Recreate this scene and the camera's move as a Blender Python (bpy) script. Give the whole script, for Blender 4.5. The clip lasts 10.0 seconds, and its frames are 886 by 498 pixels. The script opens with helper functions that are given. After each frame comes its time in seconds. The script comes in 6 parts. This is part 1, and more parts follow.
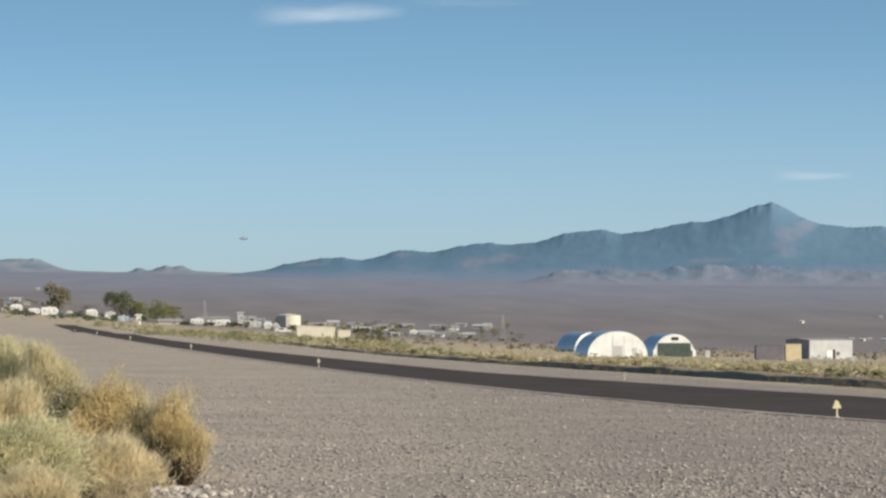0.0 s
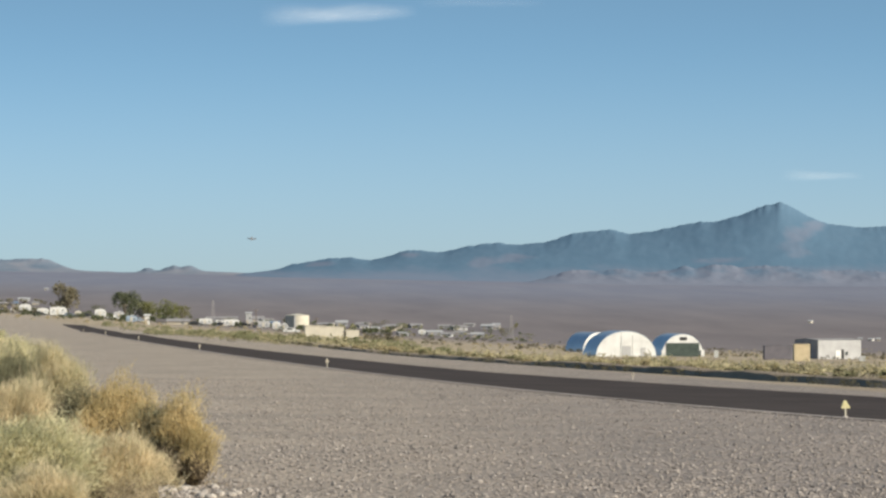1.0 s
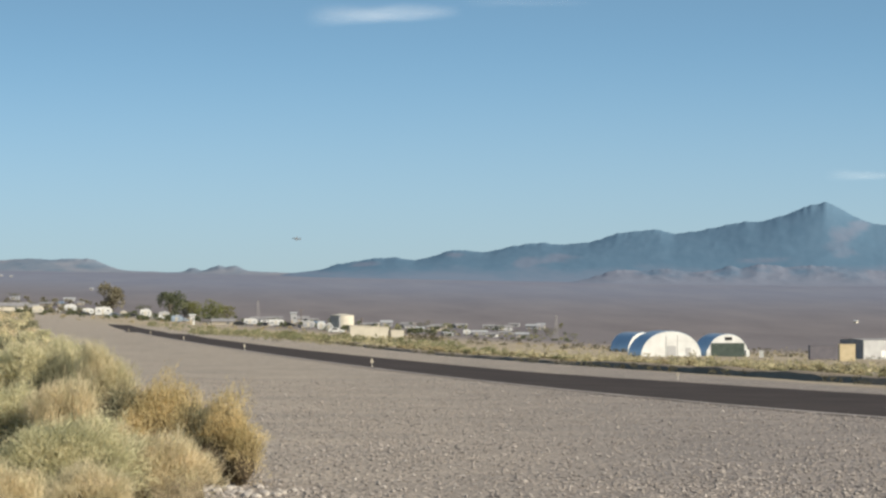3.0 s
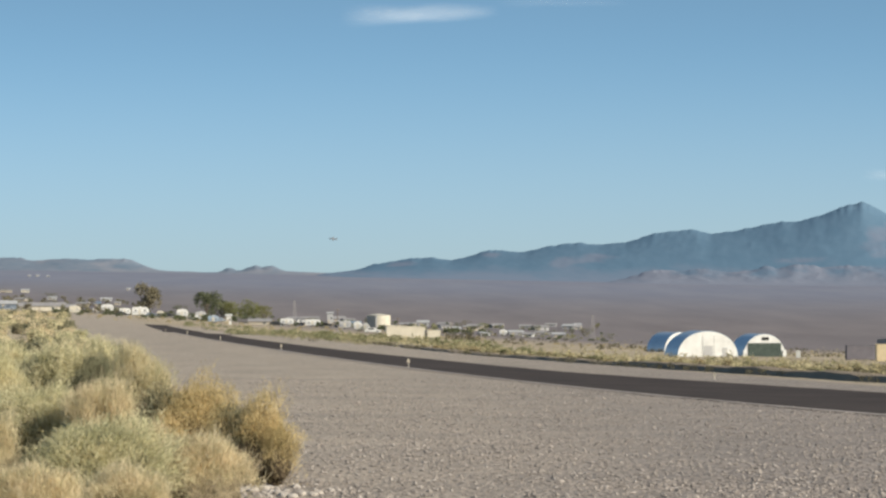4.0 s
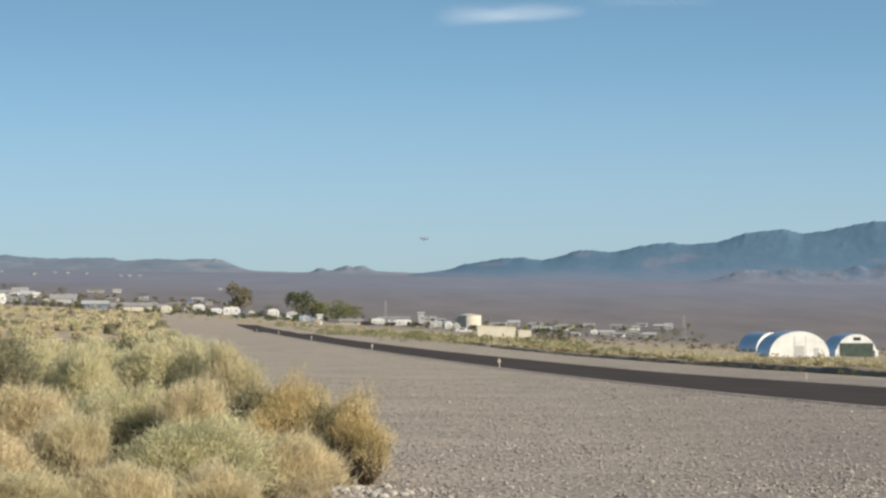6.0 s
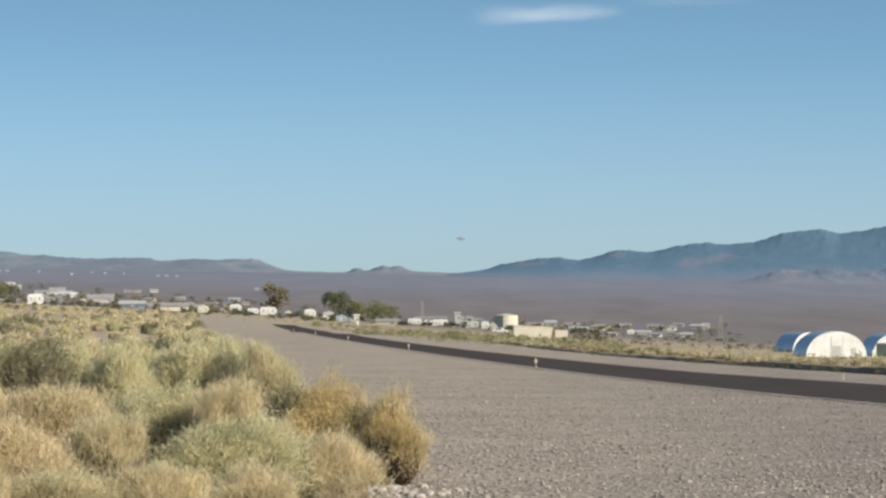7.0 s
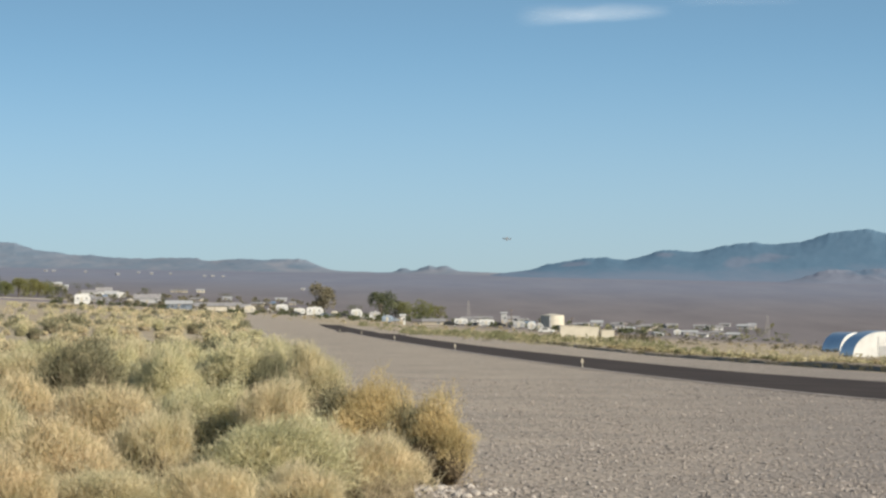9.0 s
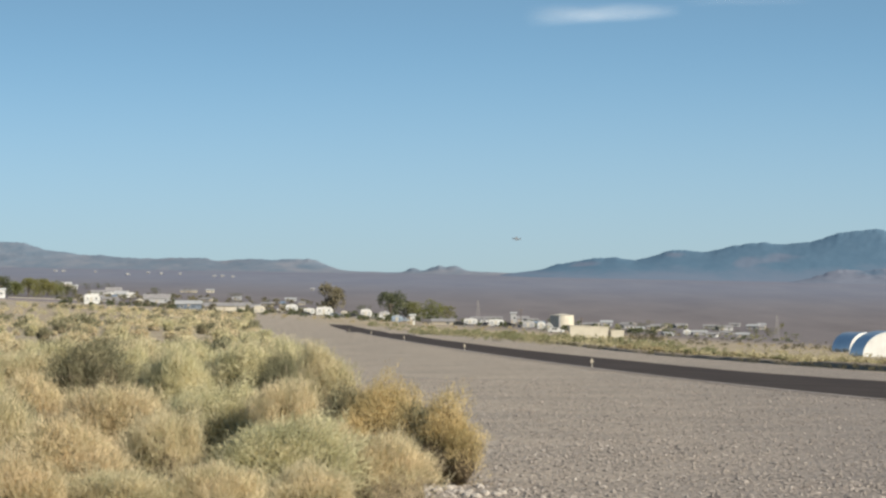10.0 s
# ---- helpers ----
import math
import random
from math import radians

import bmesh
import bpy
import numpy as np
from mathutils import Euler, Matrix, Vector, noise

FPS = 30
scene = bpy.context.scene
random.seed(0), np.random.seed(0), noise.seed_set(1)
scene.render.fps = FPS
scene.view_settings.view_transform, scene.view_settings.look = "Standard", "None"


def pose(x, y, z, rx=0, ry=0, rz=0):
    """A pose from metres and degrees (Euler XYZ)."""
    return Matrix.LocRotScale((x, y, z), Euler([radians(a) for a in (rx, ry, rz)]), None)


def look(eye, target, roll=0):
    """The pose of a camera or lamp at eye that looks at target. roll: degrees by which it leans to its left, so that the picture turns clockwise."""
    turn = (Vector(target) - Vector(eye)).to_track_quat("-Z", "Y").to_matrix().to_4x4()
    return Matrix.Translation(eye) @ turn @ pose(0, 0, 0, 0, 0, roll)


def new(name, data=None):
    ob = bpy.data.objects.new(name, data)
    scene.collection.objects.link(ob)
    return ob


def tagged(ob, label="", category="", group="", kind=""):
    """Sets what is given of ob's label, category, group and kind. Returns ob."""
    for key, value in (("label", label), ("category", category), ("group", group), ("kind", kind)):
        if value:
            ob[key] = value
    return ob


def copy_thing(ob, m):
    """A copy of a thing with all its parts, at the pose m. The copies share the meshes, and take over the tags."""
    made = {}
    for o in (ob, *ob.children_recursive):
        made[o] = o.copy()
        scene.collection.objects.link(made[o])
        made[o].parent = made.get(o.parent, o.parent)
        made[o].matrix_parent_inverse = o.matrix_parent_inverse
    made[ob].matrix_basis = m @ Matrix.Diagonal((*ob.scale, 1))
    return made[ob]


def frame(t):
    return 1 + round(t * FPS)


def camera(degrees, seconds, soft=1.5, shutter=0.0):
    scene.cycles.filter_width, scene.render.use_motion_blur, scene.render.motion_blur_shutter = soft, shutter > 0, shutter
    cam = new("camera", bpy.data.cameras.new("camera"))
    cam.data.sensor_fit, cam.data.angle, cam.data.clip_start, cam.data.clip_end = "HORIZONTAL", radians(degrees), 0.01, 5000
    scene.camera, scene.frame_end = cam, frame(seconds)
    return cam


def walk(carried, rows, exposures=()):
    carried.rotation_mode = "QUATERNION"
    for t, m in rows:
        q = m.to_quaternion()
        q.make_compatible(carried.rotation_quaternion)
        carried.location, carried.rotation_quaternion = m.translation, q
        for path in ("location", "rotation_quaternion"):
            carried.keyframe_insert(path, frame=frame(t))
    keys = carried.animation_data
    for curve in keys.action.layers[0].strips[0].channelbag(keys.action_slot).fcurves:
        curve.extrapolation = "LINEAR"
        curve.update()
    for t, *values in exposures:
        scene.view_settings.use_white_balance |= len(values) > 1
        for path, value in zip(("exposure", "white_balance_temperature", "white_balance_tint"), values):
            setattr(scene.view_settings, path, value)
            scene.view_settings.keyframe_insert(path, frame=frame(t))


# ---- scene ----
# A desert airstrip on a gentle alluvial slope. The camera stands 1.7 m above the gravel and pans to its left.
LENS = 15.0
EYE = 1.7
TILT = 1.097
EXPOSURE = 0.84
cam = camera(LENS, 10.0, soft=2.5)
# seconds and bearing of the view (degrees, positive to the right)
ROWS = [
    (0.0, 2.324), (0.5, 2.266), (1.0, 2.180), (1.5, 2.046), (2.0, 1.873), (2.5, 1.664),
    (4.0, 0.797), (4.5, 0.423), (5.0, 0.029), (5.5, -0.384), (6.0, -0.749),
    (7.5, -1.633), (8.0, -1.853), (8.5, -2.026), (9.0, -2.161), (9.5, -2.266), (10.0, -2.324),
]
walk(cam, [(t, pose(0, 0, EYE, 90 + TILT, 0, -b)) for t, b in ROWS], exposures=[(0.0, EXPOSURE)])

# ---------------------------------------------------------------- light
SUN_BEARING, SUN_HEIGHT = 122.0, 27.0
world = bpy.data.worlds.new("desert_sky")
scene.world = world
world.use_nodes = True
wn = world.node_tree.nodes
wl = world.node_tree.links
wn.clear()
w_out = wn.new("ShaderNodeOutputWorld")
w_bg = wn.new("ShaderNodeBackground")
w_sky = wn.new("ShaderNodeTexSky")
w_map = wn.new("ShaderNodeMapping")
w_co = wn.new("ShaderNodeTexCoord")
w_sky.sky_type = "NISHITA"
w_sky.sun_disc = False
w_sky.sun_elevation = radians(SUN_HEIGHT)
w_sky.sun_rotation = radians(SUN_BEARING)
w_sky.altitude = 800
w_sky.air_density = 1.0
w_sky.dust_density = 2.0
w_sky.ozone_density = 1.0
# a low haze layer: the blue deepens quickly above the horizon
w_map.vector_type = "POINT"
w_map.inputs["Scale"].default_value = (1, 1, 3.4)
w_map.inputs["Location"].default_value = (0, 0, 0.10)
w_bg.inputs["Strength"].default_value = 0.102
wl.new(w_co.outputs["Generated"], w_map.inputs["Vector"])
wl.new(w_map.outputs["Vector"], w_sky.inputs["Vector"])
w_tint = wn.new("ShaderNodeMix")
w_tint.data_type = "RGBA"
w_tint.blend_type = "MULTIPLY"
w_tint.inputs[0].default_value = 1.0
w_tint.inputs[7].default_value = (0.893, 1.085, 0.99, 1)
wl.new(w_sky.outputs["Color"], w_tint.inputs[6])
w_sep = wn.new("ShaderNodeSeparateXYZ")
wl.new(w_co.outputs["Generated"], w_sep.inputs[0])
w_rng = wn.new("ShaderNodeMapRange")
w_rng.interpolation_type = "SMOOTHSTEP"
w_rng.inputs["From Min"].default_value = -0.03
w_rng.inputs["From Max"].default_value = 0.085
w_rng.inputs["To Min"].default_value = 1.0
w_rng.inputs["To Max"].default_value = 0.0
wl.new(w_sep.outputs[2], w_rng.inputs["Value"])
w_haze = wn.new("ShaderNodeMix")
w_haze.data_type = "RGBA"
w_haze.inputs[7].default_value = (2.17, 2.44, 2.53, 1)
wl.new(w_rng.outputs[0], w_haze.inputs[0])
wl.new(w_tint.outputs[2], w_haze.inputs[6])
wl.new(w_haze.outputs[2], w_bg.inputs["Color"])
wl.new(w_bg.outputs["Background"], w_out.inputs["Surface"])

sun_data = bpy.data.lights.new("sun", "SUN")
sun_data.energy = 4.2
sun_data.angle = radians(0.53)
sun_data.color = (1.0, 0.92, 0.78)
sun = new("sun", sun_data)
_b, _h = radians(SUN_BEARING), radians(SUN_HEIGHT)
sun.matrix_world = look((math.sin(_b) * math.cos(_h) * 60, math.cos(_b) * math.cos(_h) * 60, math.sin(_h) * 60), (0, 0, 0))


# ---------------------------------------------------------------- materials
def blank(name):
    m = bpy.data.materials.new(name)
    m.use_nodes = True
    nt = m.node_tree
    bsdf = nt.nodes["Principled BSDF"]
    return m, nt.nodes, nt.links, bsdf


def ramp(nodes, stops):
    r = nodes.new("ShaderNodeValToRGB")
    el = r.color_ramp.elements
    while len(el) < len(stops):
        el.new(0.5)
    for e, (p, c) in zip(el, stops):
        e.position = p
        e.color = (*c, 1)
    return r


def mix(nodes, links, fac, a, b, mode="MIX"):
    m = nodes.new("ShaderNodeMix")
    m.data_type = "RGBA"
    m.blend_type = mode
    for sock, v in ((m.inputs[0], fac), (m.inputs[6], a), (m.inputs[7], b)):
        if isinstance(v, (int, float)):
            sock.default_value = v
        elif isinstance(v, tuple):
            sock.default_value = (*v, 1)
        else:
            links.new(v, sock)
    return m.outputs[2]


def noise_tex(nodes, links, co, scale, detail=4, rough=0.55):
    n = nodes.new("ShaderNodeTexNoise")
    n.inputs["Scale"].default_value = scale
    n.inputs["Detail"].default_value = detail
    n.inputs["Roughness"].default_value = rough
    if co is not None:
        links.new(co, n.inputs["Vector"])
    return n.outputs["Fac"]


def bumped(nodes, links, bsdf, height, strength, distance):
    b = nodes.new("ShaderNodeBump")
    b.inputs["Strength"].default_value = strength
    b.inputs["Distance"].default_value = distance
    links.new(height, b.inputs["Height"])
    links.new(b.outputs["Normal"], bsdf.inputs["Normal"])


def surface(name, dark, light, scale=2.0, fine=30.0, rough=0.8, metal=0.0, bump=0.3, depth=0.01, spec=0.5):
    """Painted, cast or weathered material: stains at one scale, grain at another."""
    m, n, l, bsdf = blank(name)
    co = n.new("ShaderNodeTexCoord").outputs["Object"]
    big = noise_tex(n, l, co, scale)
    small = noise_tex(n, l, co, fine, 3)
    r = ramp(n, ((0.32, dark), (0.68, light)))
    l.new(big, r.inputs["Fac"])
    r2 = ramp(n, ((0.3, (0.8, 0.8, 0.8)), (0.7, (1, 1, 1))))
    l.new(small, r2.inputs["Fac"])
    l.new(mix(n, l, 0.7, r.outputs["Color"], r2.outputs["Color"], "MULTIPLY"), bsdf.inputs["Base Color"])
    bsdf.inputs["Roughness"].default_value = rough
    bsdf.inputs["Metallic"].default_value = metal
    bsdf.inputs["Specular IOR Level"].default_value = spec
    bumped(n, l, bsdf, small, bump, depth)
    return m


def foliage_mat(name, stops, through_light=0.25, cast=1.0):
    """Small dry leaves and straw: each blade its own tone, each plant its own cast."""
    m, n, l, bsdf = blank(name)
    geo = n.new("ShaderNodeNewGeometry")
    info = n.new("ShaderNodeObjectInfo")
    co = n.new("ShaderNodeTexCoord").outputs["Object"]
    patch = noise_tex(n, l, co, 3.5, 2)
    add = n.new("ShaderNodeMath")
    add.operation = "MULTIPLY_ADD"
    add.inputs[1].default_value = 0.32
    l.new(geo.outputs["Random Per Island"], add.inputs[0])
    l.new(patch, add.inputs[2])
    sub = n.new("ShaderNodeMath")
    sub.operation = "SUBTRACT"
    sub.inputs[1].default_value = 0.16
    l.new(add.outputs[0], sub.inputs[0])
    r = ramp(n, stops)
    l.new(sub.outputs[0], r.inputs["Fac"])
    tone = ramp(n, ((0.0, (0.80, 0.86, 0.76)), (0.4, (0.98, 1, 0.95)), (1.0, (1.0, 0.94, 0.84))))
    l.new(info.outputs["Random"], tone.inputs["Fac"])
    col = mix(n, l, cast, r.outputs["Color"], tone.outputs["Color"], "MULTIPLY")
    l.new(col, bsdf.inputs["Base Color"])
    bsdf.inputs["Roughness"].default_value = 0.75
    tr = n.new("ShaderNodeBsdfTranslucent")
    l.new(col, tr.inputs["Color"])
    ms = n.new("ShaderNodeMixShader")
    ms.inputs[0].default_value = through_light
    l.new(bsdf.outputs[0], ms.inputs[1])
    l.new(tr.outputs[0], ms.inputs[2])
    l.new(ms.outputs[0], n["Material Output"].inputs["Surface"])
    return m


def ground_mat():
    """Gravel by the airstrip, sandy scrubland beyond it, and the brown valley floor."""
    m, n, l, bsdf = blank("desert_ground")
    co = n.new("ShaderNodeTexCoord").outputs["Object"]
    # gravel: every stone has its own tone
    v = n.new("ShaderNodeTexVoronoi")
    v.inputs["Scale"].default_value = 17.0
    l.new(co, v.inputs["Vector"])
    sep = n.new("ShaderNodeSeparateColor")
    l.new(v.outputs["Color"], sep.inputs[0])
    stone = ramp(n, ((0.0, (0.172, 0.148, 0.130)), (0.35, (0.230, 0.199, 0.175)), (0.75, (0.270, 0.235, 0.207)), (1.0, (0.345, 0.305, 0.272))))
    l.new(sep.outputs[0], stone.inputs["Fac"])
    drift = noise_tex(n, l, co, 0.35, 5)
    drift_r = ramp(n, ((0.3, (0.82, 0.82, 0.83)), (0.7, (1.09, 1.06, 1.03))))
    l.new(drift, drift_r.inputs["Fac"])
    gravel = mix(n, l, 1.0, stone.outputs["Color"], drift_r.outputs["Color"], "MULTIPLY")
    # scrubland soil
    s1 = noise_tex(n, l, co, 0.09, 6, 0.6)
    soil_r = ramp(n, ((0.3, (0.23, 0.18, 0.125)), (0.5, (0.33, 0.27, 0.19)), (0.72, (0.41, 0.35, 0.265))))
    l.new(s1, soil_r.inputs["Fac"])
    # valley floor with its far shrubs
    along = n.new("ShaderNodeMapping")
    along.inputs["Scale"].default_value = (1.0, 0.14, 1.0)
    l.new(co, along.inputs["Vector"])
    s2 = noise_tex(n, l, along.outputs["Vector"], 0.022, 8, 0.65)
    fl_r = ramp(n, ((0.32, (0.132, 0.115, 0.116)), (0.5, (0.156, 0.136, 0.136)), (0.7, (0.182, 0.158, 0.154))))
    l.new(s2, fl_r.inputs["Fac"])
    # blue far tone: distance haze put into the colour of the valley floor
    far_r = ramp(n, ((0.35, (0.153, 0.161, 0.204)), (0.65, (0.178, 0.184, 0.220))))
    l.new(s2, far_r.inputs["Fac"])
    a1 = n.new("ShaderNodeAttribute")
    a1.attribute_name = "scrub"
    a2 = n.new("ShaderNodeAttribute")
    a2.attribute_name = "valley"
    a3 = n.new("ShaderNodeAttribute")
    a3.attribute_name = "far_haze"
    a0 = n.new("ShaderNodeAttribute")
    a0.attribute_name = "dust"
    dusty = mix(n, l, 1.0, gravel, (1.32, 1.30, 1.21), "MULTIPLY")
    gravel = mix(n, l, a0.outputs["Fac"], gravel, dusty)
    c = mix(n, l, a1.outputs["Fac"], gravel, soil_r.outputs["Color"])
    c = mix(n, l, a2.outputs["Fac"], c, fl_r.outputs["Color"])
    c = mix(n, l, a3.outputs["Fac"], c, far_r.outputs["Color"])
    l.new(c, bsdf.inputs["Base Color"])
    bsdf.inputs["Roughness"].default_value = 0.95
    bsdf.inputs["Specular IOR Level"].default_value = 0.15
    bumped(n, l, bsdf, v.outputs["Distance"], 0.7, 0.04)
    return m


def mountain_mat(name, hazy_dark, hazy_mid, pale, cut, feet=0.75):
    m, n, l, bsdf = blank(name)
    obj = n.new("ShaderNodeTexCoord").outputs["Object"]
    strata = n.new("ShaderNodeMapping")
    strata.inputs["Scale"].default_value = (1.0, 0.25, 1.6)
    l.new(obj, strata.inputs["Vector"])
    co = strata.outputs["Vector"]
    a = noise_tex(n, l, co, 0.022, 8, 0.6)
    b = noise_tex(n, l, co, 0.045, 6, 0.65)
    # mask of sunlit patches, painted paler into the rock colour
    sunlit = n.new("ShaderNodeAttribute")
    sunlit.attribute_name = "sunlit"
    r = ramp(n, ((0.35, hazy_dark), (0.6, hazy_mid)))
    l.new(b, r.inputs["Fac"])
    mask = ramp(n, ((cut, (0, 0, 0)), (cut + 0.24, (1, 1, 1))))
    lift = n.new("ShaderNodeMath")
    lift.operation = "MULTIPLY_ADD"
    lift.inputs[1].default_value = 0.50
    l.new(sunlit.outputs["Fac"], lift.inputs[0])
    l.new(a, lift.inputs[2])
    l.new(lift.outputs[0], mask.inputs["Fac"])
    # paler colour low round the foot of the slopes, broken by noise
    sep = n.new("ShaderNodeSeparateXYZ")
    l.new(obj, sep.inputs[0])
    foot = n.new("ShaderNodeMath")
    foot.operation = "MULTIPLY_ADD"
    foot.inputs[1].default_value = -0.016
    l.new(sep.outputs[2], foot.inputs[0])
    big = noise_tex(n, l, co, 0.014, 5, 0.6)
    add = n.new("ShaderNodeMath")
    add.operation = "MULTIPLY_ADD"
    add.inputs[1].default_value = 0.7
    add.inputs[2].default_value = feet
    l.new(big, add.inputs[0])
    l.new(add.outputs[0], foot.inputs[2])
    fmask = ramp(n, ((0.1, (0, 0, 0)), (0.35, (1, 1, 1))))
    l.new(foot.outputs[0], fmask.inputs["Fac"])
    body = mix(n, l, mask.outputs["Color"], r.outputs["Color"], pale)
    l.new(mix(n, l, fmask.outputs["Color"], body, pale), bsdf.inputs["Base Color"])
    bsdf.inputs["Roughness"].default_value = 1.0
    bsdf.inputs["Specular IOR Level"].default_value = 0.0
    return m


def cloud_mat(name, thick):
    m, n, l, bsdf = blank(name)
    tc = n.new("ShaderNodeTexCoord")
    mp = n.new("ShaderNodeMapping")
    mp.inputs["Scale"].default_value = (0.012, 0.01, 0.035)
    l.new(tc.outputs["Object"], mp.inputs["Vector"])
    f = noise_tex(n, l, mp.outputs["Vector"], 1.0, 5, 0.6)
    at = n.new("ShaderNodeAttribute")
    at.attribute_name = "body"
    r = ramp(n, ((0.25, (0.45, 0.45, 0.45)), (0.7, (1, 1, 1))))
    l.new(f, r.inputs["Fac"])
    mu = n.new("ShaderNodeMath")
    mu.operation = "MULTIPLY"
    l.new(r.outputs["Color"], mu.inputs[0])
    l.new(at.outputs["Fac"], mu.inputs[1])
    mu2 = n.new("ShaderNodeMath")
    mu2.operation = "MULTIPLY"
    mu2.inputs[1].default_value = thick
    l.new(mu.outputs[0], mu2.inputs[0])
    bsdf.inputs["Base Color"].default_value = (0.97, 0.97, 0.97, 1)
    bsdf.inputs["Roughness"].default_value = 1.0
    bsdf.inputs["Specular IOR Level"].default_value = 0.0
    tl = n.new("ShaderNodeBsdfTranslucent")
    tl.inputs["Color"].default_value = (0.97, 0.97, 0.97, 1)
    ad = n.new("ShaderNodeMixShader")
    l.new(bsdf.outputs[0], ad.inputs[1])
    l.new(tl.outputs[0], ad.inputs[2])
    ad.inputs[0].default_value = 0.4
    tr = n.new("ShaderNodeBsdfTransparent")
    ms = n.new("ShaderNodeMixShader")
    l.new(mu2.outputs[0], ms.inputs[0])
    l.new(tr.outputs[0], ms.inputs[1])
    l.new(ad.outputs[0], ms.inputs[2])
    l.new(ms.outputs[0], n["Material Output"].inputs["Surface"])
    return m


GROUND = ground_mat()
ASPHALT = surface("old_asphalt", (0.041, 0.033, 0.030), (0.064, 0.052, 0.047), 0.4, 40, 0.95, 0, 0.4, 0.01, 0.08)
SOIL = surface("bank_soil", (0.17, 0.135, 0.10), (0.27, 0.22, 0.165), 0.5, 14, 0.95, 0, 0.6, 0.03, 0.1)
EDGE = surface("pale_dust", (0.26, 0.228, 0.204), (0.33, 0.29, 0.26), 0.6, 30, 0.95, 0, 0.4, 0.01, 0.1)
ROCK = surface("pale_stone", (0.26, 0.225, 0.19), (0.50, 0.45, 0.40), 9, 60, 0.9)
# far rock turned blue: aerial haze is put into these base colours
RANGE = mountain_mat("hazy_range", (0.096, 0.162, 0.228), (0.105, 0.171, 0.237), (0.148, 0.186, 0.246), 0.74)
# foothills also carry gully shade as darker blue blotches in the colour
FOOT = mountain_mat("hazy_foothills", (0.092, 0.144, 0.206), (0.114, 0.160, 0.218), (0.178, 0.194, 0.240), 0.33, 0.60)
HILLS = mountain_mat("hazy_hills", (0.128, 0.168, 0.215), (0.160, 0.190, 0.232), (0.222, 0.226, 0.254), 0.50)
WHITE = surface("white_paint", (0.56, 0.55, 0.52), (0.70, 0.69, 0.66), 0.6, 12, 0.6)
CREAM = surface("cream_paint", (0.47, 0.43, 0.345), (0.58, 0.53, 0.43), 0.6, 12, 0.75)
BEIGE = surface("beige_block", (0.37, 0.32, 0.25), (0.46, 0.41, 0.33), 0.6, 10, 0.9)
GREY = surface("grey_siding", (0.34, 0.335, 0.33), (0.43, 0.425, 0.42), 0.6, 12, 0.7)
ROOF = surface("grey_roofing", (0.20, 0.19, 0.19), (0.32, 0.30, 0.29), 0.8, 14, 0.9)
DARKROOF = surface("brown_roofing", (0.09, 0.08, 0.075), (0.15, 0.13, 0.12), 0.8, 14, 0.9)
GALV = surface("galvanised_steel", (0.46, 0.55, 0.64), (0.58, 0.66, 0.74), 0.7, 9, 0.42, 0.85, 0.2)
TAN = surface("tan_plywood", (0.52, 0.42, 0.26), (0.62, 0.51, 0.33), 1.2, 14, 0.8)
GREEN = surface("dark_green_door", (0.02, 0.035, 0.03), (0.05, 0.07, 0.055), 1, 14, 0.7)
BLUEGREY = surface("blue_grey_paint", (0.10, 0.13, 0.17), (0.16, 0.19, 0.23), 0.8, 12, 0.6)
DUSTY = surface("dusty_steel", (0.125, 0.115, 0.13), (0.165, 0.15, 0.165), 0.8, 12, 0.8)
# siding dulled for distance haze, and for the metal shed's shaded side
HAZED = surface("hazed_siding", (0.24, 0.24, 0.25), (0.32, 0.315, 0.32), 0.8, 12, 0.9)
DARK = surface("dark_gap", (0.015, 0.015, 0.016), (0.03, 0.03, 0.03), 2, 20, 0.8)
GLASS = surface("dusty_window", (0.02, 0.025, 0.03), (0.05, 0.055, 0.06), 2, 20, 0.15)
RUBBER = surface("tyre_rubber", (0.02, 0.02, 0.02), (0.04, 0.04, 0.04), 5, 40, 0.9)
YELLOW = surface("yellow_reflector", (0.50, 0.44, 0.22), (0.61, 0.55, 0.31), 12, 80, 0.5)
STAKE = surface("weathered_stake", (0.50, 0.46, 0.36), (0.68, 0.63, 0.50), 12, 80, 0.8)
WOOD = surface("weathered_pole", (0.10, 0.075, 0.055), (0.17, 0.13, 0.10), 1.5, 30, 0.9)
BARK = surface("bark", (0.07, 0.055, 0.04), (0.14, 0.11, 0.085), 2, 20, 0.95)
LEAF_GREEN = foliage_mat("pale_green_leaves", ((0.15, (0.42, 0.40, 0.235)), (0.4, (0.56, 0.52, 0.32)), (0.62, (0.67, 0.595, 0.385)), (0.9, (0.77, 0.66, 0.45))), 0.45, 0.5)
LEAF_TAN = foliage_mat("straw_leaves", ((0.15, (0.43, 0.41, 0.25)), (0.38, (0.59, 0.515, 0.335)), (0.65, (0.72, 0.60, 0.405)), (0.9, (0.80, 0.67, 0.47))), 0.45, 0.5)


